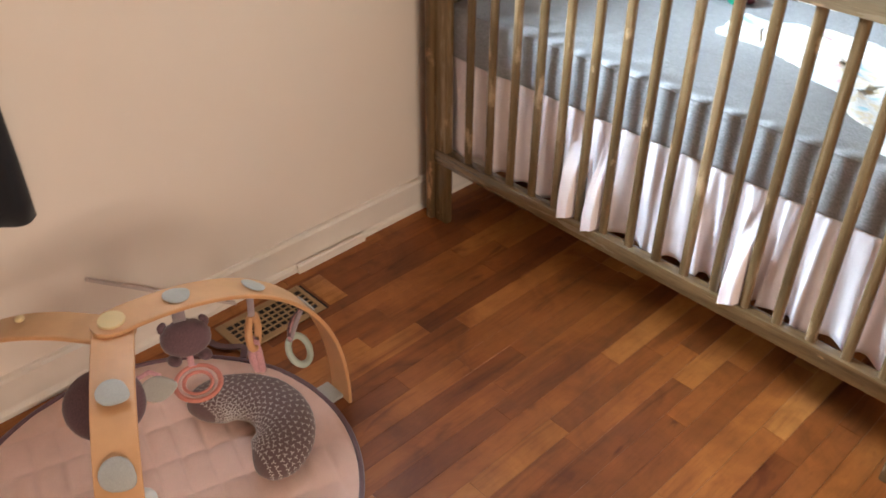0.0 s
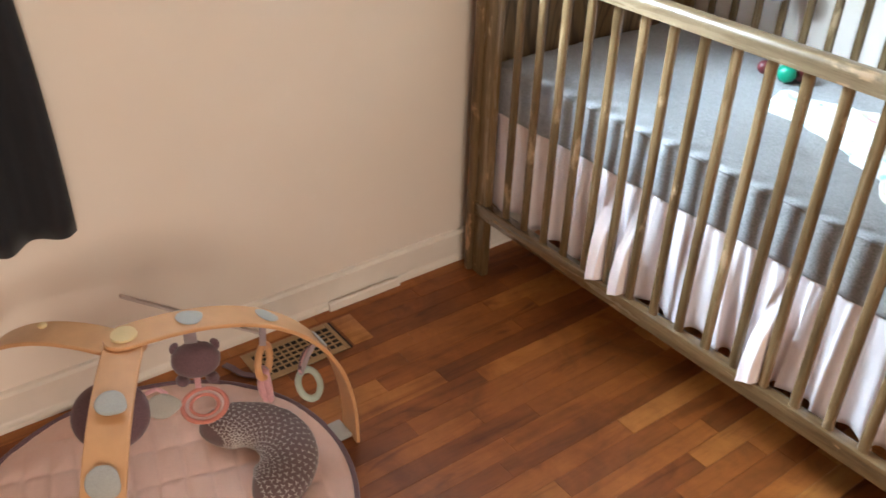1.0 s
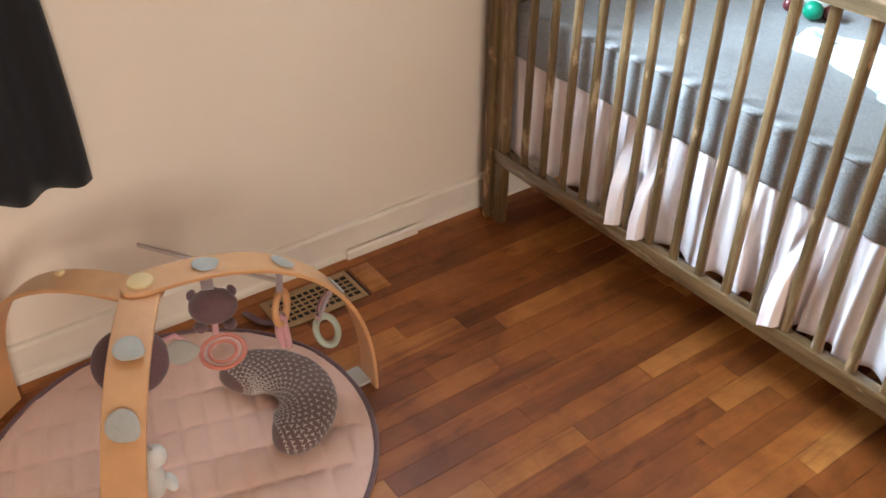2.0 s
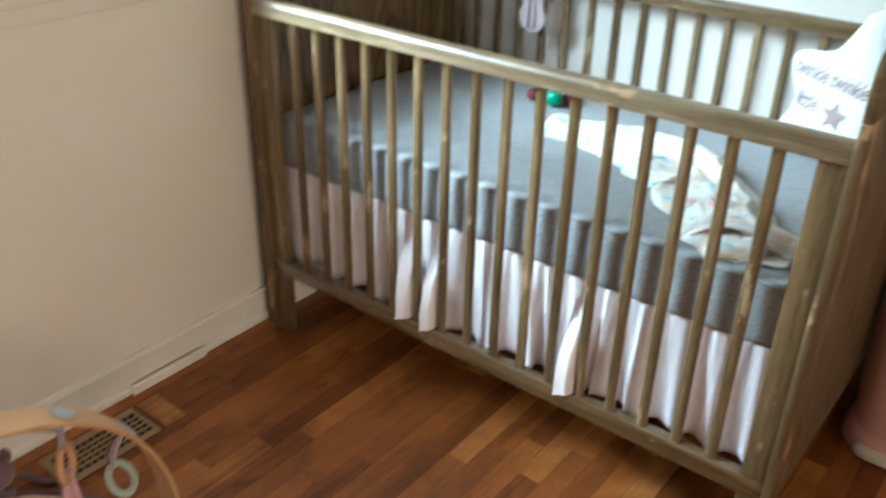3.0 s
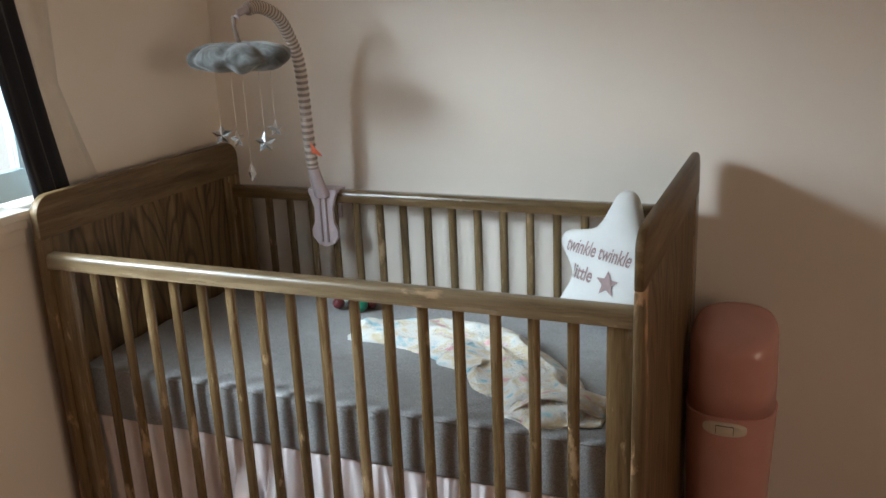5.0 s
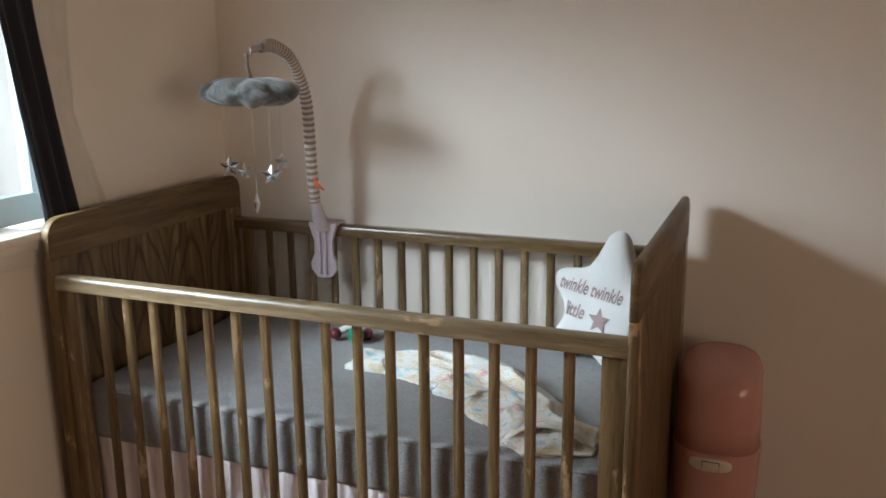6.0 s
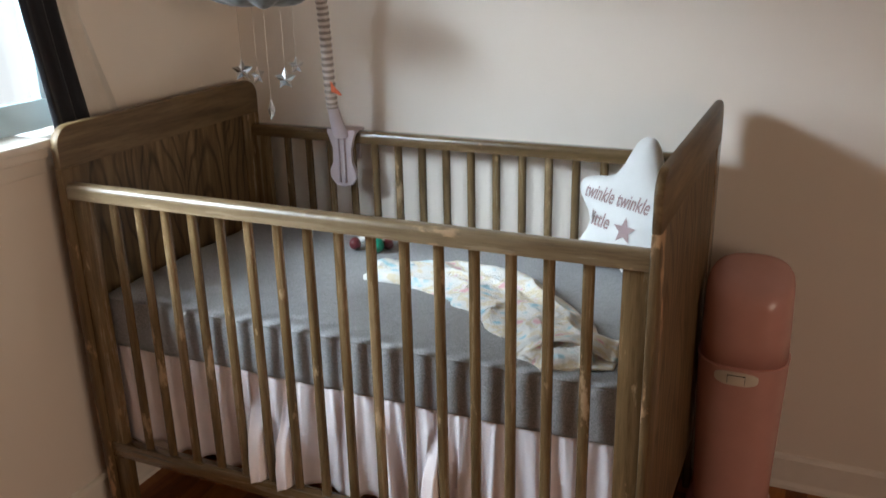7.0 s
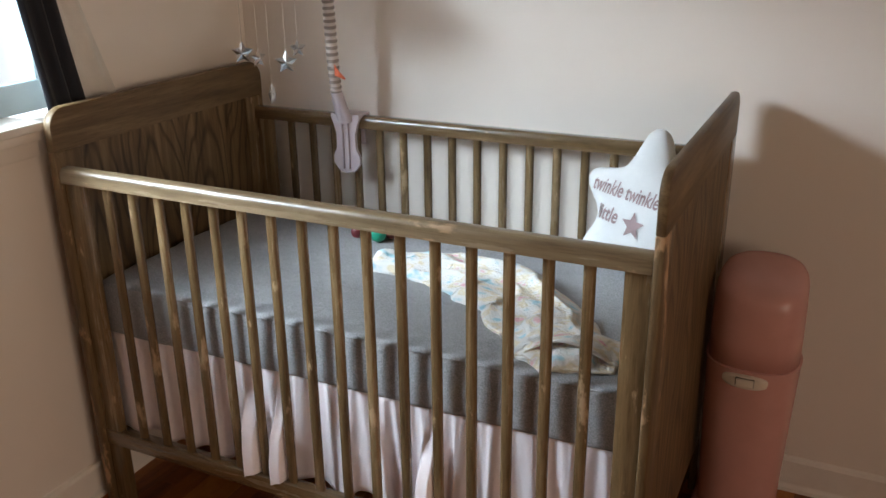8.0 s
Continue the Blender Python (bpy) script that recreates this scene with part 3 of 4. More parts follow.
# ---- crib skirt ----
sk = thing("crib_skirt", (0.74, -0.76, 0.24), "pale pink gathered crib skirt hanging behind the slats", "crib skirt")
cols = 420
marks = [0.0]
rs = random.Random(11)
while marks[-1] < 1:
    marks.append(marks[-1] + rs.choice((0.044, 0.056, 0.068, 0.08)) * rs.uniform(0.85, 1.15))
amps = [rs.uniform(0.45, 1.1) for _ in marks]
lifts = [rs.uniform(-0.006, 0.022) for _ in marks]
turns = [rs.uniform(-0.032, 0.032) for _ in marks]
FLAPS = ((0.486, 0.537, 0.226), (0.564, 0.614, 0.224), (0.955, 1.005, 0.223))
rows = []
for i in range(19):
    f = i / 18
    row = []
    for j in range(cols + 1):
        g = j / cols
        k = max(q for q, m in enumerate(marks) if m <= g + 1e-9)
        nxt = marks[k + 1] if k + 1 < len(marks) else 1.2
        u = (g - marks[k]) / (nxt - marks[k])
        wave = 0.5 - 0.5 * math.cos(2 * math.pi * u ** 0.85)
        fall = f ** 0.75
        y = -0.766 - 0.026 * wave * amps[k] * (0.15 + 0.85 * fall) + 0.016 * fall * (1 - wave) * min(1.0, g * 14, (1 - g) * 14) + 0.003 * wob(g * 60, f * 2) - 0.0025 * (1 - fall) * math.sin(g * 300)
        y = max(y, -0.7895)
        x = XL + 0.003 + (XR - XL - 0.006) * g + turns[k] * fall * wave + 0.012 * fall * math.sin(2 * math.pi * u) * amps[k]
        x = min(max(x, XL + 0.002), XR - 0.002)
        z = 0.520 + (0.222 - 0.520) * f + f ** 3 * (lifts[k] * wave + 0.010 * (u - 0.5) * wave + 0.010 * (1 - wave)) + 0.003 * wob(g * 40)
        # three pleats fall out between the slats and hang before the bottom rail
        xg = XL + (XR - XL) * g
        for xa, xb, drop in FLAPS:
            if xa - 0.003 < xg < xb + 0.003:
                q = min(1.0, max(0.0, (xg - xa) / (xb - xa)))
                out = min(1.0, max(0.0, (f - 0.12) / 0.6))
                out = out * out * (3 - 2 * out) * min(1.0, 5 * q, 5 * (1 - q)) ** 0.7
                x += (xa + (xb - xa) * q - x) * out
                y += (-0.827 + 0.006 * math.sin(3.1 * q) - y) * out
                z += f ** 3 * (drop + 0.022 * q - 0.222 - (z - 0.222)) * out if f > 0.6 else 0.0
        row.append((x, y, z))
    rows.append(row)
part("ruffle", sheet(bmesh.new(), rows, 0.0012, (0, -1, 0)), SKIRT, sk, smooth="all")
# unseen back and end drops, added to block light under the crib
for d in ((XL + 0.010, XR - 0.010, -0.064, -0.062), (XL + 0.007, XL + 0.009, -0.69, -0.066), (XR - 0.009, XR - 0.007, -0.69, -0.066)):
    boxed("light_block_drop", (*d, 0.245, 0.508), SKIRT, sk)
boxed("deck", (XL + 0.012, XR - 0.012, -0.735, -0.08, 0.5055, 0.5095), SKIRT, sk)


# ---- things in the crib ----
def smooth_closed(points, per=6):
    out = []
    n = len(points)
    for i in range(n):
        p0, p1, p2, p3 = (Vector((*points[(i + k) % n], 0)) for k in (-1, 0, 1, 2))
        for j in range(per):
            t = j / per
            q = 0.5 * (2 * p1 + (p2 - p0) * t + (2 * p0 - 5 * p1 + 4 * p2 - p3) * t * t + (3 * p1 - p0 - 3 * p2 + p3) * t ** 3)
            out.append((q.x, q.y))
    return out


def star_points(R, r, n=5, start=90.0):
    return [((R if k % 2 == 0 else r) * math.cos(radians(start + 180 * k / n)), (R if k % 2 == 0 else r) * math.sin(radians(start + 180 * k / n))) for k in range(2 * n)]


pil = thing("star_pillow", (1.26, -0.16, 0.66), "white star pillow with mauve lettering leaning on the footboard", "pillow")
PX = Vector((0.90, -0.43, 0.0)).normalized()
PC = Vector((1.287, -0.165, 0.812)) - PX * 0.012
PY = Vector((0.06, 0.22, 0.965))
PY = (PY - PX * PY.dot(PX)).normalized()
pts = []
for k in range(5):
    a = radians(87 + (0, 72, 136, 208, 284)[k])
    R = (0.214, 0.190, 0.205, 0.185, 0.178)[k]
    for da, rr in ((-8, R * 0.94), (0, R), (8, R * 0.94), (34, 0.128)):
        pts.append((rr * math.cos(a + radians(da)), rr * math.sin(a + radians(da))))
outline = smooth_closed(pts, 3)
PT = 0.044
part("cover", cushion(bmesh.new(), outline, PC, PX, PY, PT, swell=lambda s: math.sqrt(max(0.0, 1 - s ** 4))), WHITE_CLOTH, pil, smooth="all")


def on_pillow(u, v, lift=0.0015):
    a = math.atan2(v, u)
    best = min(outline, key=lambda q: abs(math.atan2(math.sin(math.atan2(q[1], q[0]) - a), math.cos(math.atan2(q[1], q[0]) - a))))
    s = min(1.0, math.hypot(u, v) / math.hypot(*best))
    return PC + PX * u + PY * v + PX.cross(PY) * (math.sqrt(max(0.0, 1 - s ** 4)) * PT + lift)


def lettering(text, u0, v0, size, wide, tilt=0.0):
    cu = bpy.data.curves.new("lettering", "FONT")
    cu.body, cu.size, cu.shear, cu.offset = text, size, 0.22, size * 0.018
    tmp = bpy.data.objects.new("lettering", cu)
    scene.collection.objects.link(tmp)
    bpy.context.view_layer.update()
    me = bpy.data.meshes.new_from_object(tmp)
    bpy.data.objects.remove(tmp)
    b = bmesh.new()
    b.from_mesh(me)
    bpy.data.meshes.remove(me)
    span = max(v.co.x for v in b.verts)
    for v in b.verts:
        x, y = v.co.x * wide / span, v.co.y
        v.co = on_pillow(u0 + x - y * tilt, v0 + y + x * tilt)
    return part("lettering", b, MAUVE, pil, "mauve embroidered words")


lettering("twinkle twinkle", -0.138, 0.036, 0.053, 0.214, -0.05)
lettering("little", -0.107, -0.032, 0.054, 0.072, -0.05)
b = bmesh.new()
sp = [(0.016 + u, -0.028 + v) for u, v in star_points(0.036, 0.016)]
vs = [b.verts.new(on_pillow(u, v, 0.003)) for u, v in sp]
c = b.verts.new(on_pillow(0.016, -0.028, 0.003))
for i in range(10):
    b.faces.new((vs[i], vs[(i + 1) % 10], c))
part("star_patch", b, MAUVE, pil, "mauve embroidered star")

# crumpled knitted blanket: a bunched strip with a wide folded end
bl = thing("baby_blanket", (1.0, -0.5, 0.66), "crumpled pastel knitted baby blanket lying on the grey sheet", "blanket")
spine = [(0.640, -0.415), (0.74, -0.36), (0.86, -0.36), (0.98, -0.40), (1.08, -0.47), (1.17, -0.565), (1.24, -0.655), (1.295, -0.735)]
halfw = [0.030, 0.070, 0.105, 0.115, 0.115, 0.110, 0.095, 0.075]
rows_b = []
N, M = 110, 56
for i in range(N + 1):
    f = i / N * (len(spine) - 1)
    k = min(int(f), len(spine) - 2)
    t = f - k
    t2 = t * t * (3 - 2 * t) * 0.4 + t * 0.6
    p = Vector((*spine[k], 0)).lerp(Vector((*spine[k + 1], 0)), t2)
    d = (Vector((*spine[min(k + 2, len(spine) - 1)], 0)) - Vector((*spine[max(k - 1, 0)], 0))).normalized()
    side_v = Vector((-d.y, d.x, 0))
    w = halfw[k] + (halfw[k + 1] - halfw[k]) * t2
    row = []
    for j in range(M + 1):
        g = -1 + 2 * j / M
        ww = w * (1 + 0.22 * wob(i * 0.09, 2 if g > 0 else 7))
        q = p + side_v * g * ww + d * 0.03 * wob(g * 2.2, i * 0.02, 5)
        rim = max(0.0, 1 - abs(g) ** 5) * min(1.0, (i + 2) / 5, (N - i + 2) / 5)
        along, across = i * 0.055, g * w * 14
        swell = 0.5 + 0.9 * wob(across * 0.8 + 0.8 * wob(along, 3), along * 0.5, 1)
        ridge = 1 - abs(2.0 * wob(across * 1.3, along * 0.9 + 4, 6))
        back = math.exp(-((g - 0.55) / 0.3) ** 2)
        h = 0.006 + 0.034 * min(1.0, max(0.0, swell)) * (0.4 + 0.6 * (1 - g * g)) + 0.015 * max(0.0, ridge) ** 1.5 + 0.018 * back * (0.5 + wob(along * 1.4, 12)) + 0.0015 * wob(q.x * 50, q.y * 50)
        row.append((q.x, q.y, 0.657 + max(0.003, h * (0.22 + 0.78 * rim))))
    rows_b.append(row)
b = bmesh.new()
grid = [[b.verts.new(p) for p in r] for r in rows_b]
for i in range(N):
    for j in range(M):
        b.faces.new((grid[i][j], grid[i][j + 1], grid[i + 1][j + 1], grid[i + 1][j]))
rim_v = [grid[0][j] for j in range(M + 1)] + [grid[i][M] for i in range(1, N + 1)] + [grid[N][j] for j in range(M - 1, -1, -1)] + [grid[i][0] for i in range(N - 1, 0, -1)]
low = [b.verts.new((v.co.x, v.co.y, 0.652)) for v in rim_v]
for i in range(len(rim_v)):
    j = (i + 1) % len(rim_v)
    b.faces.new((rim_v[i], low[i], low[j], rim_v[j]))
part("knit", b, KNIT, bl, smooth="all")
# its end lies doubled, open towards the slats: a lower lip and an arch over it
lip, arch = [], []
for i in range(25):
    u = i / 24
    x = 1.175 + 0.192 * u
    lip.append([(x, -0.66 - 0.10 * v * (0.75 + 0.25 * math.sin(math.pi * u)) + 0.02 * u, 0.662 + 0.003 * math.sin(9 * u + 2 * v)) for v in [j / 10 for j in range(11)]])
    rise = max(0.0, math.sin(math.pi * min(1.0, 1.08 * u))) ** 0.8
    arch.append([(x - 0.01 * (1 - v), -0.60 - 0.135 * v + 0.035 * u * v + 0.012 * (1 - rise) * v, 0.668 + (0.020 + 0.018 * v) * rise + 0.004 * math.sin(7 * u + 5 * v)) for v in [j / 12 for j in range(13)]])
part("lower_lip", sheet(bmesh.new(), lip, -0.004, (0, 0, 1)), KNIT, bl, smooth="all")
part("folded_corner", sheet(bmesh.new(), arch, -0.005, (0, 0, 1)), KNIT, bl, "doubled end standing open", smooth="all")

# rattle on the sheet
rt = thing("baby_rattle", (0.54, -0.225, 0.66), "small green and maroon plastic rattle on the sheet", "toy")
part("bead", ball(bmesh.new(), (0.562, -0.240, 0.682), 0.026, 0.022, 0.024), GREEN, rt, "shiny green bead", smooth="all")
part("bead", ball(bmesh.new(), (0.495, -0.240, 0.678), 0.018), MAROON, rt, "maroon bead", smooth="all")
part("bead", ball(bmesh.new(), (0.583, -0.205, 0.676), 0.017), MAROON, rt, "maroon bead", smooth="all")
part("handle", tube(bmesh.new(), [(0.50, -0.232, 0.680), (0.52, -0.215, 0.692), (0.545, -0.205, 0.697), (0.575, -0.205, 0.684)], 0.011, 10), WHITE_CLOTH, rt, "white plastic bar", smooth="all")

# ---- mobile clamped to the back rail ----
mob = thing("crib_mobile", (0.372, -0.07, 0.80), "cloud crib mobile with silver stars clamped on the rail", "mobile")
b = bmesh.new()
CX = 0.373
prof = [(0.0, 0.795), (-0.028, 0.803), (-0.045, 0.825), (-0.046, 0.845), (-0.036, 0.872), (-0.035, 0.915), (-0.041, 0.945), (-0.050, 0.966), (-0.047, 0.974),
        (-0.020, 0.972), (0.020, 0.972), (0.047, 0.974), (0.050, 0.966), (0.041, 0.945), (0.035, 0.915), (0.036, 0.872), (0.046, 0.845), (0.045, 0.825), (0.028, 0.803)]
fa = [b.verts.new((CX + x * (0.98 if z > 0.94 or z < 0.86 else 0.9), -0.068, z)) for x, z in prof]
fb = [b.verts.new((CX + x * (0.98 if z > 0.94 or z < 0.86 else 0.9), -0.080, z)) for x, z in prof]
b.faces.new(fa)
b.faces.new(fb[::-1])
for i in range(len(prof)):
    j = (i + 1) % len(prof)
    b.faces.new((fa[i], fb[i], fb[j], fa[j]))
part("clamp", b, PALE_PLASTIC, mob, "pale lilac plastic clamp", smooth=True)
bm = bmesh.new()
box(bm, CX - 0.045, CX + 0.045, -0.070, -0.012, 0.959, 0.972, 0.003)
box(bm, CX - 0.026, CX + 0.026, -0.014, -0.006, 0.87, 0.970, 0.003)
part("hook_plate", bm, PALE_PLASTIC, mob, smooth=True)
for dx in (-0.010, 0.010):
    part("rib", tube(bmesh.new(), [(CX + dx, -0.082, 0.81), (CX + dx, -0.083, 0.90), (CX + dx * 0.8, -0.083, 1.0)], 0.004, 8), PALE_PLASTIC, mob, smooth="all")
part("socket", sweep(bmesh.new(), [(CX, -0.078, 0.955), (CX, -0.10, 1.0), (CX, -0.118, 1.05)], lambda f: circle(0.026 - 0.009 * f, 12, 0.016 - 0.002 * f), (0, -1, 0)), PALE_PLASTIC, mob, smooth=True)
ctrl = [(CX, -0.118, 1.045), (CX - 0.001, -0.127, 1.15), (CX + 0.001, -0.135, 1.26), (CX + 0.003, -0.150, 1.36), (CX + 0.001, -0.185, 1.432),
        (CX, -0.235, 1.485), (CX - 0.008, -0.30, 1.511), (CX - 0.016, -0.345, 1.508)]


def catmull(ctrl, per):
    out = []
    for i in range(len(ctrl) - 1):
        p0, p1, p2, p3 = (Vector(ctrl[min(max(i + k, 0), len(ctrl) - 1)]) for k in (-1, 0, 1, 2))
        for j in range(per):
            t = j / per
            out.append(0.5 * (2 * p1 + (p2 - p0) * t + (2 * p0 - 5 * p1 + 4 * p2 - p3) * t * t + (3 * p1 - p0 - 3 * p2 + p3) * t ** 3))
    out.append(Vector(ctrl[-1]))
    return out


path = catmull(ctrl, 24)
sec_r = lambda f: circle(0.0165 + 0.0014 * math.sin(f * 168 * math.pi / 2), 12)
part("arm", sweep(bmesh.new(), path, sec_r, (1, 0, 0), slots=lambda i: (i // 2) % 2), [GREY_KNIT, CREAM_KNIT], mob, "arm in a grey and cream striped knit sleeve", smooth="all")
CC = Vector((0.331, -0.362, 1.388))
part("arm_tip", tube(bmesh.new(), [(CX - 0.016, -0.345, 1.508), (CX - 0.028, -0.368, 1.500), (CX - 0.031, -0.374, 1.488)], 0.010, 10), PALE_PLASTIC, mob, smooth="all")
part("hanger", tube(bmesh.new(), [(CC.x, -0.372, 1.490), (CC.x - 0.004, -0.368, 1.46), (CC.x + 0.003, -0.362, 1.42)], 0.006, 8), GREY_KNIT, mob, smooth="all")
outl = []
for k in range(84):
    a = 2 * math.pi * k / 84
    r = 0.128 + 0.016 * (abs(math.cos(3.5 * a + 0.4)) ** 0.55 - 0.5) + 0.008 * math.sin(2 * a + 1)
    outl.append((r * math.cos(a), r * 0.80 * math.sin(a)))
b = cushion(bmesh.new(), outl, CC, (1, 0.1, 0), (-0.1, 1, 0), 0.036, levels=(1.0, 0.985, 0.94, 0.86, 0.74, 0.58, 0.4, 0.2))
for v in b.verts:
    d = v.co - CC
    a = math.atan2(d.y * 1.25, d.x)
    lobe = abs(math.cos(3.5 * a + 0.4)) ** 0.5 - 0.6
    v.co.z += math.copysign(0.012, d.z) * lobe * min(1.0, d.xy.length / 0.07) + 0.007 * wob(v.co.x * 26, v.co.y * 26, v.co.z * 14)
part("cloud", b, CLOUD, mob, "stuffed grey mottled velvet cloud", smooth="all")


def foil_star(at, R, yaw):
    b = bmesh.new()
    pts = star_points(R, R * 0.5)
    m = Matrix.Rotation(radians(yaw), 4, "Z")
    vs = [b.verts.new(Vector(at) + m @ Vector((u, 0, v))) for u, v in pts]
    for s in (1, -1):
        c = b.verts.new(Vector(at) + m @ Vector((0, s * R * 0.36, 0)))
        for i in range(10):
            b.faces.new((vs[i], vs[(i + 1) % 10], c))
    return b


for x, y, z, R, yaw in ((0.264, -0.385, 1.186, 0.030, 28), (0.290, -0.355, 1.170, 0.026, 75), (0.390, -0.372, 1.167, 0.030, 30), (0.402, -0.335, 1.198, 0.024, 55), (0.333, -0.365, 1.081, 0.030, 112)):
    st = part("star", foil_star((x, y, z), R, yaw), SILVER, mob, "silver foil star")
    part("thread", tube(bmesh.new(), [(x, y, z + R * 0.9), (x, y, 1.365)], 0.0005, 5), THREAD, st)
b = bmesh.new()
rows = [[(CX + 0.012, -0.14, 1.128), (CX + 0.026, -0.143, 1.112), (CX + 0.046, -0.139, 1.090)], [(CX + 0.012, -0.14, 1.096), (CX + 0.026, -0.144, 1.094), (CX + 0.044, -0.14, 1.086)]]
part("tag", sheet(b, rows, 0.001, (0, -1, 0)), ORANGE, mob, "small orange fabric tag")

# ---- diaper pail ----
pail = thing("diaper_pail", (1.582, -0.165, 0.0), "tall rose pink diaper pail with a domed lid by the wall", "diaper pail")
PXC, PYC = 1.582, -0.162
part("base", lathe(bmesh.new(), [(0.1093, 0.124, 0.0), (0.1141, 0.128, 0.006), (0.1132, 0.126, 0.03), (0.1044, 0.112, 0.055), (0.0987, 0.104, 0.062)], PXC, PYC, 48, 2.4), PAIL, pail, smooth=True)
part("body", lathe(bmesh.new(), [(0.0967, 0.098, 0.058), (0.0987, 0.100, 0.12), (0.1044, 0.105, 0.30), (0.1113, 0.109, 0.485)], PXC, PYC, 48, 2.4), PAIL, pail, smooth=True)
part("seam_lip", lathe(bmesh.new(), [(0.1064, 0.106, 0.4825), (0.1126, 0.111, 0.485), (0.1129, 0.1113, 0.489), (0.1064, 0.106, 0.492)], PXC, PYC, 48, 2.4), PAIL, pail, smooth=True)
# the head slopes up from a soft crease in front to its back
HEAD = [(0.1073, 0.106, 0.491), (0.1073, 0.106, 0.56), (0.1055, 0.104, 0.640), (0.1044, 0.103, 0.672), (0.1016, 0.100, 0.688), (0.0967, 0.095, 0.697), (0.0880, 0.085, 0.703), (0.0677, 0.066, 0.709), (0.0387, 0.038, 0.713), (0.0116, 0.011, 0.714)]
b = lathe(bmesh.new(), HEAD, PXC, PYC, 48, 2.5)
for v in b.verts:
    v.co.z += 0.30 * (v.co.y - PYC) * min(1.0, max(0.0, (v.co.z - 0.60) / 0.075))
part("head", b, PAIL, pail, "sloping domed head", smooth="all")
b = bmesh.new()
lv = []
for dz, push in ((1.0, -0.002), (1.0, 0.006), (0.82, 0.010)):
    row = []
    for k in range(28):
        a = 2 * math.pi * k / 28
        u = 0.053 * dz * math.copysign(abs(math.cos(a)) ** 0.75, math.cos(a))
        w = 0.0175 * dz * math.copysign(abs(math.sin(a)) ** 0.75, math.sin(a))
        yy = PYC - 0.109 * (1 - abs((u - 0.006) / 0.111) ** 2.4) ** (1 / 2.4) - push
        row.append(b.verts.new((PXC - 0.006 + u, yy, 0.464 + w)))
    lv.append(row)
for r0, r1 in zip(lv, lv[1:]):
    for k in range(28):
        b.faces.new((r0[k], r0[(k + 1) % 28], r1[(k + 1) % 28], r1[k]))
b.faces.new(lv[-1])
plate = part("latch_plate", b, CREAM, pail, "cream plastic latch plate", smooth=True)
boxed("latch_button", (PXC - 0.025, PXC + 0.015, PYC - 0.1225, PYC - 0.112, 0.4565, 0.4745), CREAM, plate, 0.002, "small cream push button")
# black strips put in for the shade in the gap round the button
b = bmesh.new()
box(b, PXC - 0.0265, PXC - 0.0255, PYC - 0.1200, PYC - 0.112, 0.455, 0.476)
box(b, PXC + 0.0155, PXC + 0.0165, PYC - 0.1200, PYC - 0.112, 0.455, 0.476)
box(b, PXC - 0.0265, PXC + 0.0165, PYC - 0.1200, PYC - 0.112, 0.475, 0.4765)
part("button_gap_shade", b, BLACK, plate)
part("pedal", lathe(bmesh.new(), [(0.06, 0.026, 0.012), (0.063, 0.03, 0.018), (0.062, 0.029, 0.030), (0.056, 0.024, 0.034)], PXC + 0.0, PYC - 0.118, 32, 3.0), CREAM, pail, "cream foot pedal", smooth=True)

# ---- play gym on the floor ----
GC = Vector((0.402, -1.928, 0.0))
GR = 0.408
gm = thing("play_mat", (GC.x, GC.y, 0.002), "round quilted pink play mat with plum piping", "play mat")
b = bmesh.new()
rings_m, seg = 96, 260
rowsm = []
for i in range(rings_m + 1):
    r = GR * i / rings_m
    row = []
    for k in range(seg):
        a = 2 * math.pi * k / seg
        x, y = GC.x + r * math.cos(a), GC.y + r * math.sin(a)
        ca, sa = math.cos(radians(-16)), math.sin(radians(-16))
        u, v = (x * ca + y * sa), (-x * sa + y * ca)
        du = abs((u / 0.105) % 1.0 - 0.5) * 0.105
        dv = abs((v / 0.056) % 1.0 - 0.5) * 0.056
        puff = (1 - math.exp(-((0.0525 - du) / 0.008))) * (1 - math.exp(-((0.028 - dv) / 0.008)))
        z = 0.007 + 0.015 * 0.65 * puff * min(1.0, (1 - r / GR) * 9 + 0.1) + 0.003 * wob(x * 12, y * 12) + 0.0012 * wob(x * 60, y * 60)
        row.append((x, y, z))
    rowsm.append(row)
cv = b.verts.new((GC.x, GC.y, 0.018))
grid = [[b.verts.new(p) for p in r] for r in rowsm[1:]]
for k in range(seg):
    b.faces.new((cv, grid[0][k], grid[0][(k + 1) % seg]))
for r0, r1 in zip(grid, grid[1:]):
    for k in range(seg):
        b.faces.new((r0[k], r1[k], r1[(k + 1) % seg], r0[(k + 1) % seg]))
bot = [b.verts.new((v.co.x, v.co.y, 0.001)) for v in grid[-1]]
for k in range(seg):
    b.faces.new((grid[-1][k], bot[k], bot[(k + 1) % seg], grid[-1][(k + 1) % seg]))
b.faces.new(bot)
part("quilt", b, PINK, gm, smooth="all")
part("piping", ring(bmesh.new(), (GC.x, GC.y, 0.008), GR + 0.003, 0.006, (0, 0, 1), 130, 8), PURPLE, gm, "plum bias binding", smooth="all")

part("tie_strap", sweep(bmesh.new(), catmull([(0.168, -1.578, 0.007), (0.143, -1.560, 0.013), (0.118, -1.580, 0.011), (0.092, -1.598, 0.008), (0.062, -1.610, 0.012), (0.035, -1.618, 0.007)], 6),
     [(-0.008, -0.0025), (0.008, -0.0025), (0.008, 0.0025), (-0.008, 0.0025)], (0, 0, 1)), PURPLE, gm, "plum tie strap lying on the floor", smooth=True)

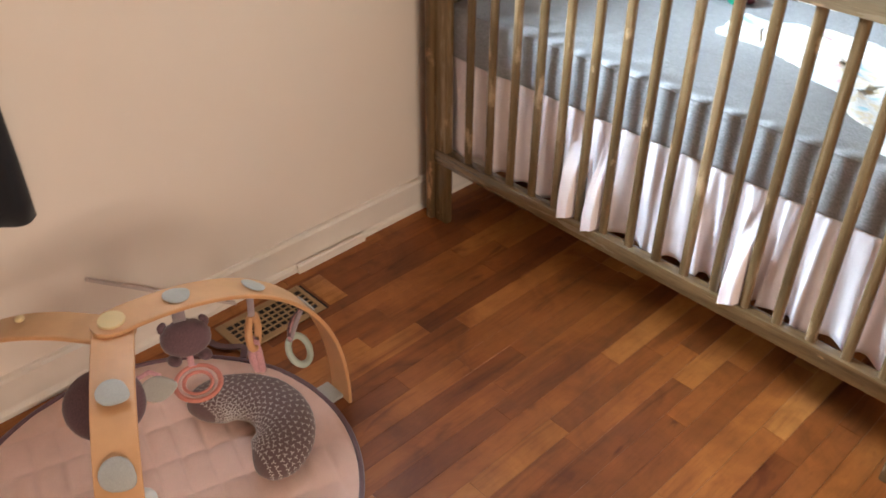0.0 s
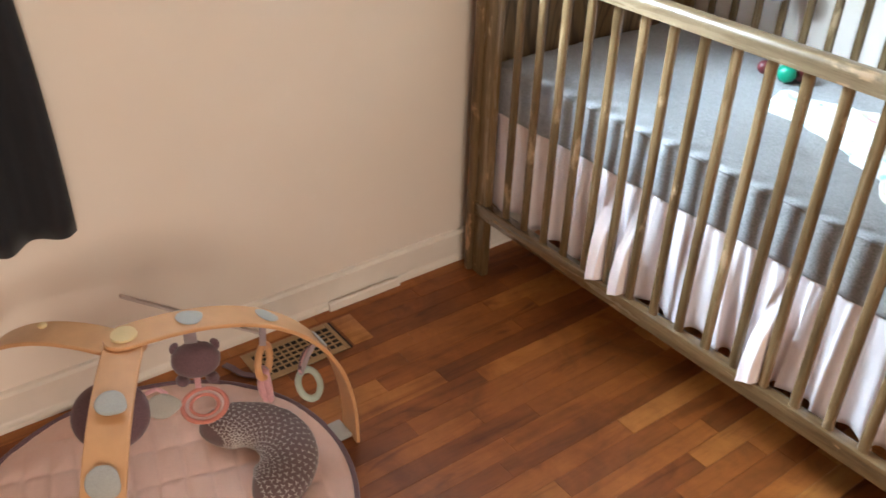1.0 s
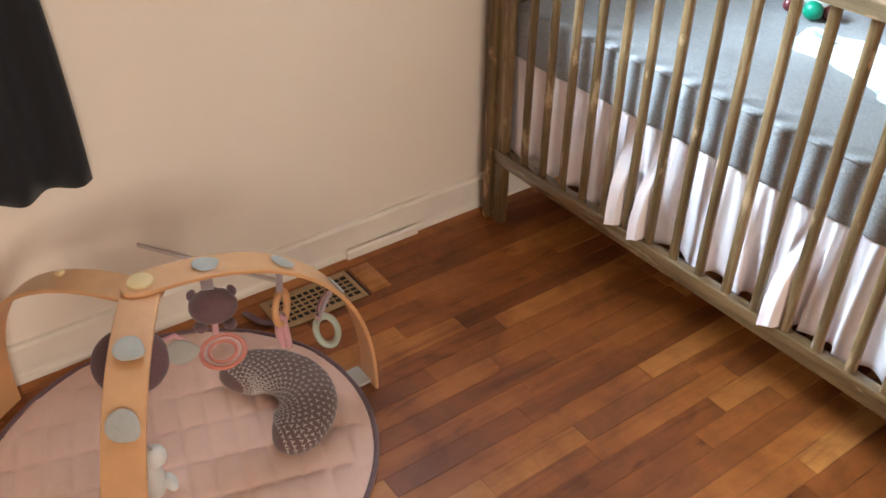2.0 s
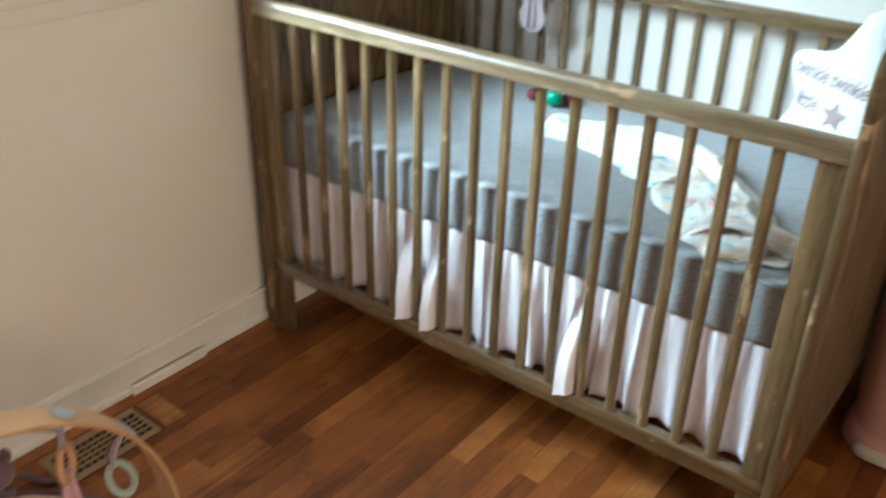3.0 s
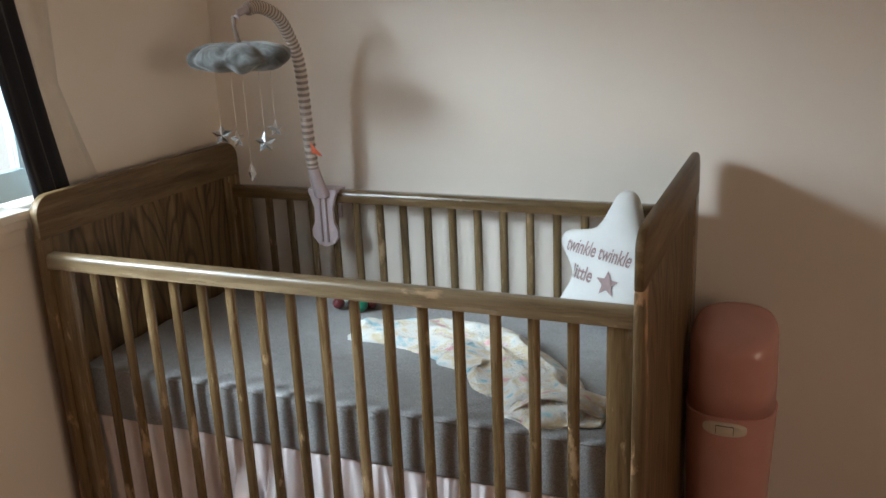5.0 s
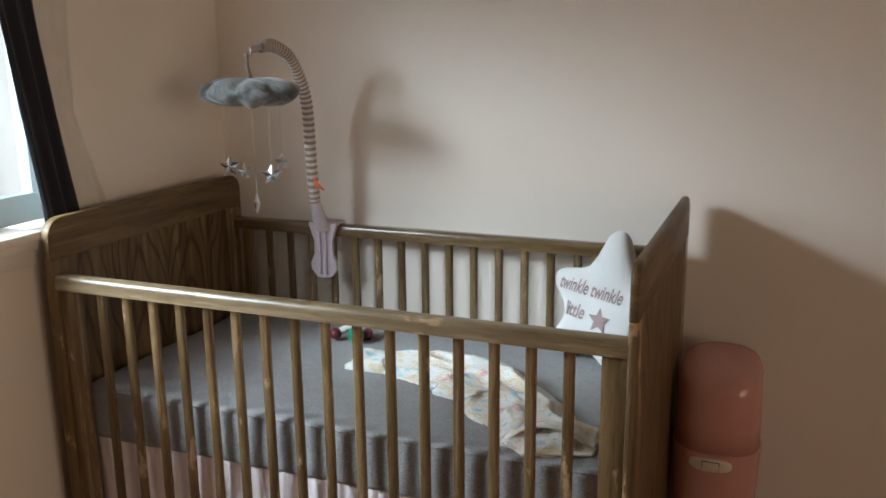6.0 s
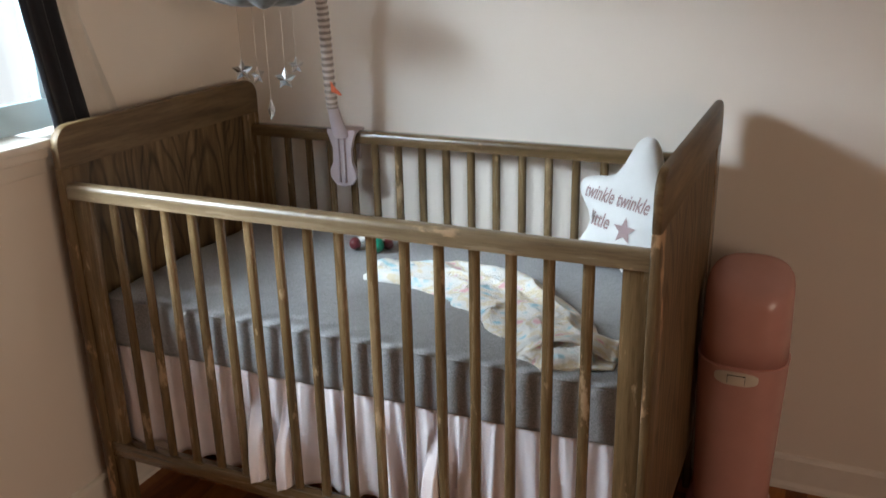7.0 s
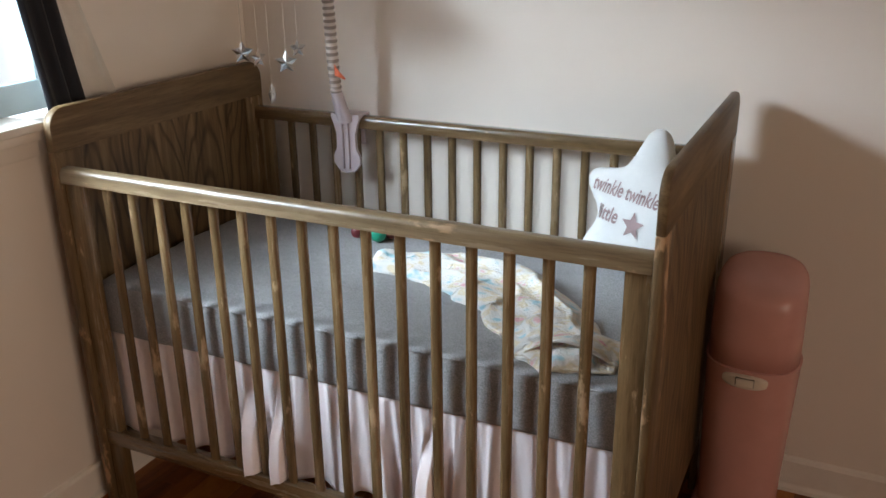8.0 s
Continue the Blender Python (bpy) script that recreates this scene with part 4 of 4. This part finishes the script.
gym = thing("play_gym", (GC.x, GC.y, 0.0), "bent beech baby gym with three legs and hanging toys", "play gym")
HT, RL = 0.470, 0.452


def leg_point(ang, f):
    """f runs from the crown (0) to the floor (1) along a squared quarter arch."""
    t = f * math.pi / 2
    r = RL * math.sin(t) ** 0.84
    z = HT * math.cos(t) ** 0.80 if f < 1 else 0.0
    return Vector((GC.x + r * math.cos(radians(ang)), GC.y + r * math.sin(radians(ang)), max(z, 0.002)))


def leg(ang, drop):
    d = Vector((math.cos(radians(ang)), math.sin(radians(ang)), 0))
    path = [GC + d * (-0.036) + Vector((0, 0, HT - drop)), GC + d * (-0.033) + Vector((0, 0, HT - drop)), GC + d * -0.02 + Vector((0, 0, HT - drop)), GC + Vector((0, 0, HT - drop)), GC + d * 0.03 + Vector((0, 0, HT - drop))]
    wid = [0.010, 0.019, 0.030, 0.036, 0.036]
    n = 40
    for k in range(1, n + 1):
        f = k / n
        if f < 0.07:
            continue
        p = leg_point(ang, f)
        p.z = max(0.002, p.z - drop * (1 - f))
        path.append(p)
        wid.append(0.036)
    sideways = Vector((-d.y, d.x, 0))
    b = bmesh.new()
    rows = []
    for i, p in enumerate(path):
        t = (path[min(i + 1, len(path) - 1)] - path[max(i - 1, 0)]).normalized()
        nrm = sideways.cross(t).normalized()
        w, h = wid[i], 0.0045
        rows.append([b.verts.new(p + sideways * s + nrm * q) for s, q in ((-w, -h * 0.6), (-w, h * 0.6), (-w + 0.002, h), (w - 0.002, h), (w, h * 0.6), (w, -h * 0.6), (w - 0.002, -h), (-w + 0.002, -h))])
    for r0, r1 in zip(rows, rows[1:]):
        for k in range(8):
            b.faces.new((r0[k], r0[(k + 1) % 8], r1[(k + 1) % 8], r1[k]))
    b.faces.new(rows[0])
    b.faces.new(rows[-1][::-1])
    part("leg", b, BEECH, gym, smooth=True)


ANG = (87, -28, 216)
for a, dr in zip(ANG, (0.0, 0.0095, 0.019)):
    leg(a, dr)
part("crown_button", lathe(bmesh.new(), [(0.021, 0.021, HT + 0.004), (0.024, 0.024, HT + 0.006), (0.023, 0.023, HT + 0.010), (0.016, 0.016, HT + 0.0115)], GC.x, GC.y, 28), BUTTON, gym, "pale round wooden button", smooth=True)
part("crown_bolt", lathe(bmesh.new(), [(0.008, 0.008, HT - 0.03), (0.008, 0.008, HT + 0.005)], GC.x, GC.y, 14), BUTTON, gym)


def felt_leaf(ang, f, size, turn=0.0):
    p = leg_point(ang, f)
    q = leg_point(ang, f + 0.02)
    t = (q - p).normalized()
    d = Vector((math.cos(radians(ang)), math.sin(radians(ang)), 0))
    sideways = Vector((-d.y, d.x, 0))
    nrm = t.cross(sideways) * -1
    if nrm.z < 0:
        nrm = -nrm
    outline = []
    for k in range(32):
        a = 2 * math.pi * k / 32
        r = size * (1 + 0.28 * max(0.0, math.cos(a)) ** 8)
        outline.append((r * math.cos(a + radians(turn)), r * math.sin(a + radians(turn))))
    ya = nrm.cross(t)
    part("felt_leaf", cushion(bmesh.new(), outline, p + nrm * 0.0075, t, ya, 0.0025), FELT, gym, "grey felt leaf button", smooth="all")


felt_leaf(87, 0.13, 0.024, 20)
felt_leaf(87, 0.36, 0.023, 0)
felt_leaf(87, 0.60, 0.023, 0)
felt_leaf(-28, 0.19, 0.025, 60)
felt_leaf(-28, 0.39, 0.027, 50)
bm = bmesh.new()
p = leg_point(216, 0.22)
part("peg", ball(bm, (p.x, p.y, p.z + 0.004), 0.009, 0.009, 0.005), BUTTON, gym, smooth="all")
boxed("foot_strap", (GC.x - 0.024, GC.x + 0.036, GC.y + 0.412, GC.y + 0.447, 0.004, 0.014), FELT, gym, 0.003, "grey strap that holds the leg")


def ribbon(pts, w, mat, parent, across=(1, 0, 0), label=""):
    a = Vector(across) * w / 2
    rows = [[Vector(p) - a, Vector(p), Vector(p) + a] for p in pts]
    nrm = (Vector(pts[-1]) - Vector(pts[0])).cross(Vector(across))
    return part("ribbon", sheet(bmesh.new(), rows, 0.001, nrm), mat, parent, label, smooth="all")


FACE = Vector((0.72, -0.30, 0.62)).normalized()     # hanging toys turn towards the room
FX = Vector((0, 0, 1)).cross(FACE).normalized()
FY = FACE.cross(FX)
# plum creature and its rings
a1 = leg_point(87, 0.13)
ca = thing("plush_toy", (a1.x, a1.y, 0.36), "plum plush creature hanging from the gym with coral rings", "toy", "hanging gym toys")
o = []
for k in range(60):
    a = 2 * math.pi * k / 60
    frill = 0.03 * abs(math.sin(7.5 * a)) if 0.15 < math.sin(a) else 0
    o.append((0.047 * (1 + frill) * math.cos(a), 0.036 * (1 + 1.6 * frill) * math.sin(a)))
CP = Vector((0.410, a1.y + 0.002, 0.368))
part("body", cushion(bmesh.new(), o, CP, FX, FY, 0.028), PURPLE, ca, smooth="all")
for s in (-1, 1):
    b = bmesh.new()
    for k in range(5):
        a = radians(90 - s * (10 + 34 * k) + (0 if s > 0 else 0))
        ball(b, CP + FX * (0.035 * s + 0.0065 * math.cos(a)) + FY * (0.025 + 0.0065 * math.sin(a)), 0.0068, 0.0068, 0.0068, 10, 7)
    part("ear", b, PURPLE, ca, "frilled ear", smooth="all")
    part("foot", ball(bmesh.new(), CP + FX * 0.028 * s - FY * 0.037, 0.017, 0.013, 0.009), PURPLE, ca, smooth="all")
ribbon([(a1.x - 0.003, a1.y, a1.z - 0.004), (0.404, a1.y, 0.43), (0.404, a1.y, 0.405)], 0.024, LILAC, ca, FX, "lilac hanging ribbon")
RP = CP + Vector((0.012, 0.0, -0.108))
ribbon([CP - FY * 0.035 + FACE * 0.008, CP - FY * 0.055, RP + FY * 0.036 + FACE * 0.006], 0.012, ROSE, ca, FX, "rose ribbon")
RFACE = Vector((0.14, -0.06, 0.98)).normalized()     # the rings tip towards the ceiling
part("ring", ring(bmesh.new(), RP, 0.0430, 0.0055, RFACE, 40, 6, 0.8), CORAL, ca, "coral cloth ring", smooth="all")
part("ring", ring(bmesh.new(), RP, 0.0345, 0.004, RFACE, 40, 6, 0.6), BLUSH, ca, "blush cloth ring", smooth="all")
part("ring", ring(bmesh.new(), RP, 0.027, 0.004, RFACE, 40, 6, 0.8), CORAL, ca, "coral cloth ring", smooth="all")

a2 = leg_point(87, 0.36)
cb = thing("ring_toy", (a2.x, a2.y, 0.25), "wooden ring with a rose knitted tassel on the gym", "toy", "hanging gym toys")
ribbon([(a2.x, a2.y - 0.004, a2.z - 0.004), (a2.x + 0.002, a2.y - 0.008, 0.37), (a2.x + 0.002, a2.y - 0.01, 0.345)], 0.014, LILAC, cb, FX)
part("ring", ring(bmesh.new(), (a2.x, a2.y - 0.010, 0.305), 0.034, 0.008, (0.9, 0.9, 0.1), 30, 8), BEECH, cb, "bent wooden ring", smooth="all")
for k in range(4):
    pth = [(a2.x + 0.004 * k - 0.006, a2.y - 0.014 + 0.006 * math.sin(k), 0.285), (a2.x - 0.008 + 0.006 * k, a2.y - 0.018 + 0.008 * math.cos(2 * k), 0.25), (a2.x - 0.01 + 0.007 * k, a2.y - 0.012 + 0.01 * math.sin(3 * k), 0.205)]
    part("tassel", tube(bmesh.new(), catmull(pth, 5), 0.0085, 6), ROSE if k != 1 else LILAC, cb, smooth="all")

a3 = leg_point(87, 0.60)
cc = thing("teether", (a3.x, a3.y, 0.2), "mint silicone teething ring hanging from the gym", "toy", "hanging gym toys")
for k in range(3):
    part("ribbon", tube(bmesh.new(), catmull([(a3.x, a3.y - 0.008, a3.z - 0.006), (a3.x + 0.006 * k - 0.006, a3.y - 0.03, a3.z - 0.03), (a3.x + 0.004, a3.y - 0.045, a3.z - 0.055 - 0.006 * k)], 5), 0.006, 6), (PURPLE, ROSE, LILAC)[k], cc, smooth="all")
part("ring", ring(bmesh.new(), (a3.x + 0.008, a3.y - 0.028, a3.z - 0.100), 0.032, 0.008, FACE + Vector((0, 0.75, 0)), 32, 8, 0.8), MINT, cc, "mint silicone ring", smooth="all")

# plum apple with a leaf under the near leg
a4 = leg_point(-28, 0.19)
cd = thing("plush_toy", (a4.x, a4.y, 0.3), "round plum plush apple with a pale leaf on the gym", "toy", "hanging gym toys")
o = [(0.072 * math.cos(2 * math.pi * k / 40), 0.066 * math.sin(2 * math.pi * k / 40)) for k in range(40)]
AP = Vector((0.410, -1.982, 0.315))
part("body", cushion(bmesh.new(), o, AP, FX, FY, 0.03), PURPLE, cd, smooth="all")
o = []
for k in range(30):
    a = 2 * math.pi * k / 30
    o.append((0.029 * math.cos(a) * (1 + 0.3 * max(0, math.cos(a)) ** 6), 0.024 * math.sin(a)))
part("leaf", cushion(bmesh.new(), o, AP + FX * 0.092 + FY * 0.004, FX, FY, 0.005), FELT, cd, "pale felt leaf", smooth="all")
ribbon([AP + FX * 0.06 + FY * 0.03, AP + FX * 0.085 + FY * 0.038, AP + FX * 0.105 + FY * 0.025], 0.009, ROSE, cd, FY)
ribbon([(a4.x, a4.y, a4.z - 0.006), (a4.x - 0.02, a4.y + 0.01, 0.41), AP + FY * 0.06], 0.018, LILAC, cd, FX)

# white plush under the lower leaf of the near leg
a5 = leg_point(-28, 0.39)
ce = thing("plush_toy", (a5.x, a5.y, 0.2), "small white plush toy hanging near the mat", "toy", "hanging gym toys")
WP = Vector((0.60, -2.03, 0.20))
part("body", ball(bmesh.new(), WP, 0.026, 0.022, 0.045), WHITE_CLOTH, ce, smooth="all")
part("head", ball(bmesh.new(), WP + Vector((0.0, 0.012, 0.052)), 0.022), WHITE_CLOTH, ce, smooth="all")
part("limb", ball(bmesh.new(), WP + FX * 0.03 - FY * 0.01, 0.022, 0.012, 0.012), WHITE_CLOTH, ce, smooth="all")
part("loop", tube(bmesh.new(), [(a5.x, a5.y, a5.z - 0.005), WP + Vector((0, 0.01, 0.07))], 0.003, 6), LILAC, ce)

# crescent pillow
cr = thing("crescent_pillow", (0.405, -1.70, 0.02), "plum printed crescent tummy pillow lying on the mat", "pillow")
pth = []
KC = Vector((0.400, -1.738, 0.0))
NC = 90


def ease(u):
    return 0.5 - 0.5 * math.cos(math.pi * u)


def fullness(f):
    e = max(0.0, (abs(2 * f - 1) - 0.70) / 0.30)
    return max(0.03, math.sqrt(max(0.0, 1 - e * e)))


for k in range(NC + 1):
    f = ease(k / NC)
    a = radians(203 - 219 * f)
    pth.append((KC.x + 0.106 * math.cos(a) * (1 + 0.06 * f), KC.y + 0.100 * math.sin(a), 0.052))
b = sweep(bmesh.new(), pth, lambda u: circle(0.063 * fullness(ease(u)), 48, 0.038 * fullness(ease(u))), (0, 0, 1))
for v in b.verts:
    v.co += Vector((0, 0, 0.003)) * wob(v.co.x * 30, v.co.y * 30)
marks_b = bmesh.new()
b.verts.ensure_lookup_table()
pr = random.Random(4)
last, turn_row = Vector(pth[0]), 0
for i in range(5, NC - 5):
    if (Vector(pth[i]) - last).length < 0.0078 or fullness(ease(i / NC)) < 0.7:
        continue
    last, turn_row = Vector(pth[i]), turn_row + 1
    for j in range(48):
        if (turn_row + j) % 2:
            continue
        c0, c1 = b.verts[i * 48 + j].co, b.verts[(i + 1) * 48 + j].co
        e1 = (c1 - c0).normalized()
        e2 = (b.verts[i * 48 + (j + 1) % 48].co - c0).normalized()
        out = (c0 - Vector(pth[i])).normalized()
        turn = pr.uniform(0, 6.28)
        for q in range(3):
            a = turn + q * 2.094
            d = (e1 * math.cos(a) + e2 * math.sin(a)) * 0.0050
            w = (e1 * -math.sin(a) + e2 * math.cos(a)) * 0.0010
            base = c0 + out * 0.0007
            marks_b.faces.new([marks_b.verts.new(p) for p in (base - w, base + w, base + d + w, base + d - w)])
part("cover", b, PRINT, cr, smooth="all")
tagged(part("stitched_print", marks_b, MARK, cr, "small pale three-legged marks"), kind="stuff")

# ---- small things by the window wall ----
st = thing("grey_stick", (-0.02, -1.33, 0.0), "slim grey stick leaning against the window wall", "stick")
part("rod", sweep(bmesh.new(), [(-0.020, -1.480, 0.012), (-0.026, -1.60, 0.098), (-0.033, -1.70, 0.172), (-0.042, -1.818, 0.258)],
     [(-0.003, -0.007), (0.003, -0.007), (0.004, 0), (0.003, 0.007), (-0.003, 0.007), (-0.004, 0)], (1, 0, 0)), STICK, st, smooth=True)

vent = thing("floor_register", (0.088, -1.436, 0.0), "tan metal floor register with square holes beside the mat", "floor vent")
VX0, VX1, VY0, VY1 = 0.022, 0.153, -1.570, -1.302
# black plate drawn for the shade in the holes; nothing is sunk below
boxed("hole_shade", (VX0 + 0.002, VX1 - 0.002, VY0 + 0.002, VY1 - 0.002, 0.0005, 0.002), BLACK, vent)
b = bmesh.new()
for d in ((VX0, VX1, VY0, VY0 + 0.022), (VX0, VX1, VY1 - 0.022, VY1 - 0.010), (VX0, VX0 + 0.020, VY0 + 0.022, VY1 - 0.022), (VX1 - 0.020, VX1, VY0 + 0.022, VY1 - 0.022)):
    box(b, *d, 0.002, 0.006, 0.0015, 1)
part("rim", b, BRASS, vent, smooth=True)
for k in range(1, 5):
    x = VX0 + 0.02 + (VX1 - VX0 - 0.04) * k / 5
    boxed("bar", (x - 0.0022, x + 0.0022, VY0 + 0.022, VY1 - 0.022, 0.002, 0.0048), BRASS, vent)
for k in range(1, 12):
    y = VY0 + 0.022 + (VY1 - VY0 - 0.044) * k / 12
    boxed("bar", (VX0 + 0.02, VX1 - 0.02, y - 0.0022, y + 0.0022, 0.002, 0.0042), BRASS, vent)

# ---- oak strip floor ----
floor = structure("floor", box(bmesh.new(), WX, EX, SY, NY, -0.06, -0.012), SUBFLOOR, "narrow strip oak floor with a warm worn finish", "floor")
rf = random.Random(5)
LENGTHS = (0.26, 0.36, 0.45, 0.57, 0.72)
PW = 0.0572


def plank_box(bm, x0, x1, y0, y1):
    return box(bm, x0, x1, y0, y1, -0.011, 0.0, 0.0004, 1)


shared = {}
for L in LENGTHS:
    b = plank_box(bmesh.new(), -PW / 2 + 0.0003, PW / 2 - 0.0003, -L / 2 + 0.0003, L / 2 - 0.0003)
    me = bpy.data.meshes.new("plank")
    bmesh.ops.recalc_face_normals(b, faces=b.faces)
    b.to_mesh(me)
    b.free()
    me.materials.append(PLANK)
    shared[L] = me
far_v, far_f = [], []
x = WX
while x < EX - 0.001:
    x1 = min(x + PW, EX)
    y = NY - rf.uniform(0.0, 0.3)
    spans = []
    if NY - y > 0.02:
        spans.append((y, NY, None))
    while y > SY + 0.02:
        L = rf.choice(LENGTHS)
        y0 = max(y - L, SY)
        spans.append((y0, y, L if y - L >= SY else None))
        y = y0
    for y0, y1, L in spans:
        if L and x1 < 2.1 and y0 > -2.45 and x1 - x > PW - 1e-6:
            o = new("plank", shared[L])
            o.location = ((x + x1) / 2, (y0 + y1) / 2, rf.uniform(-0.0002, 0.0002))
            o.parent = floor
        else:
            n = len(far_v)
            a, c = x + 0.0004, x1 - 0.0004
            e, g = y0 + 0.0004, y1 - 0.0004
            far_v += [(a, e, -0.011), (c, e, -0.011), (c, g, -0.011), (a, g, -0.011), (a, e, 0), (c, e, 0), (c, g, 0), (a, g, 0)]
            far_f += [(n + 4, n + 5, n + 6, n + 7), (n, n + 1, n + 5, n + 4), (n + 1, n + 2, n + 6, n + 5), (n + 2, n + 3, n + 7, n + 6), (n + 3, n, n + 4, n + 7)]
    x = x1
me = bpy.data.meshes.new("floor_strips")
me.from_pydata(far_v, [], far_f)
me.materials.append(PLANK_FAR)
ob = tagged(new("floor_strips", me), kind="stuff")
ob.parent = floor
boxed("patch_board", (0.020, 0.146, -1.296, -1.237, -0.004, 0.0025), PLANK, floor, 0.0008, "short patch board beside the register")
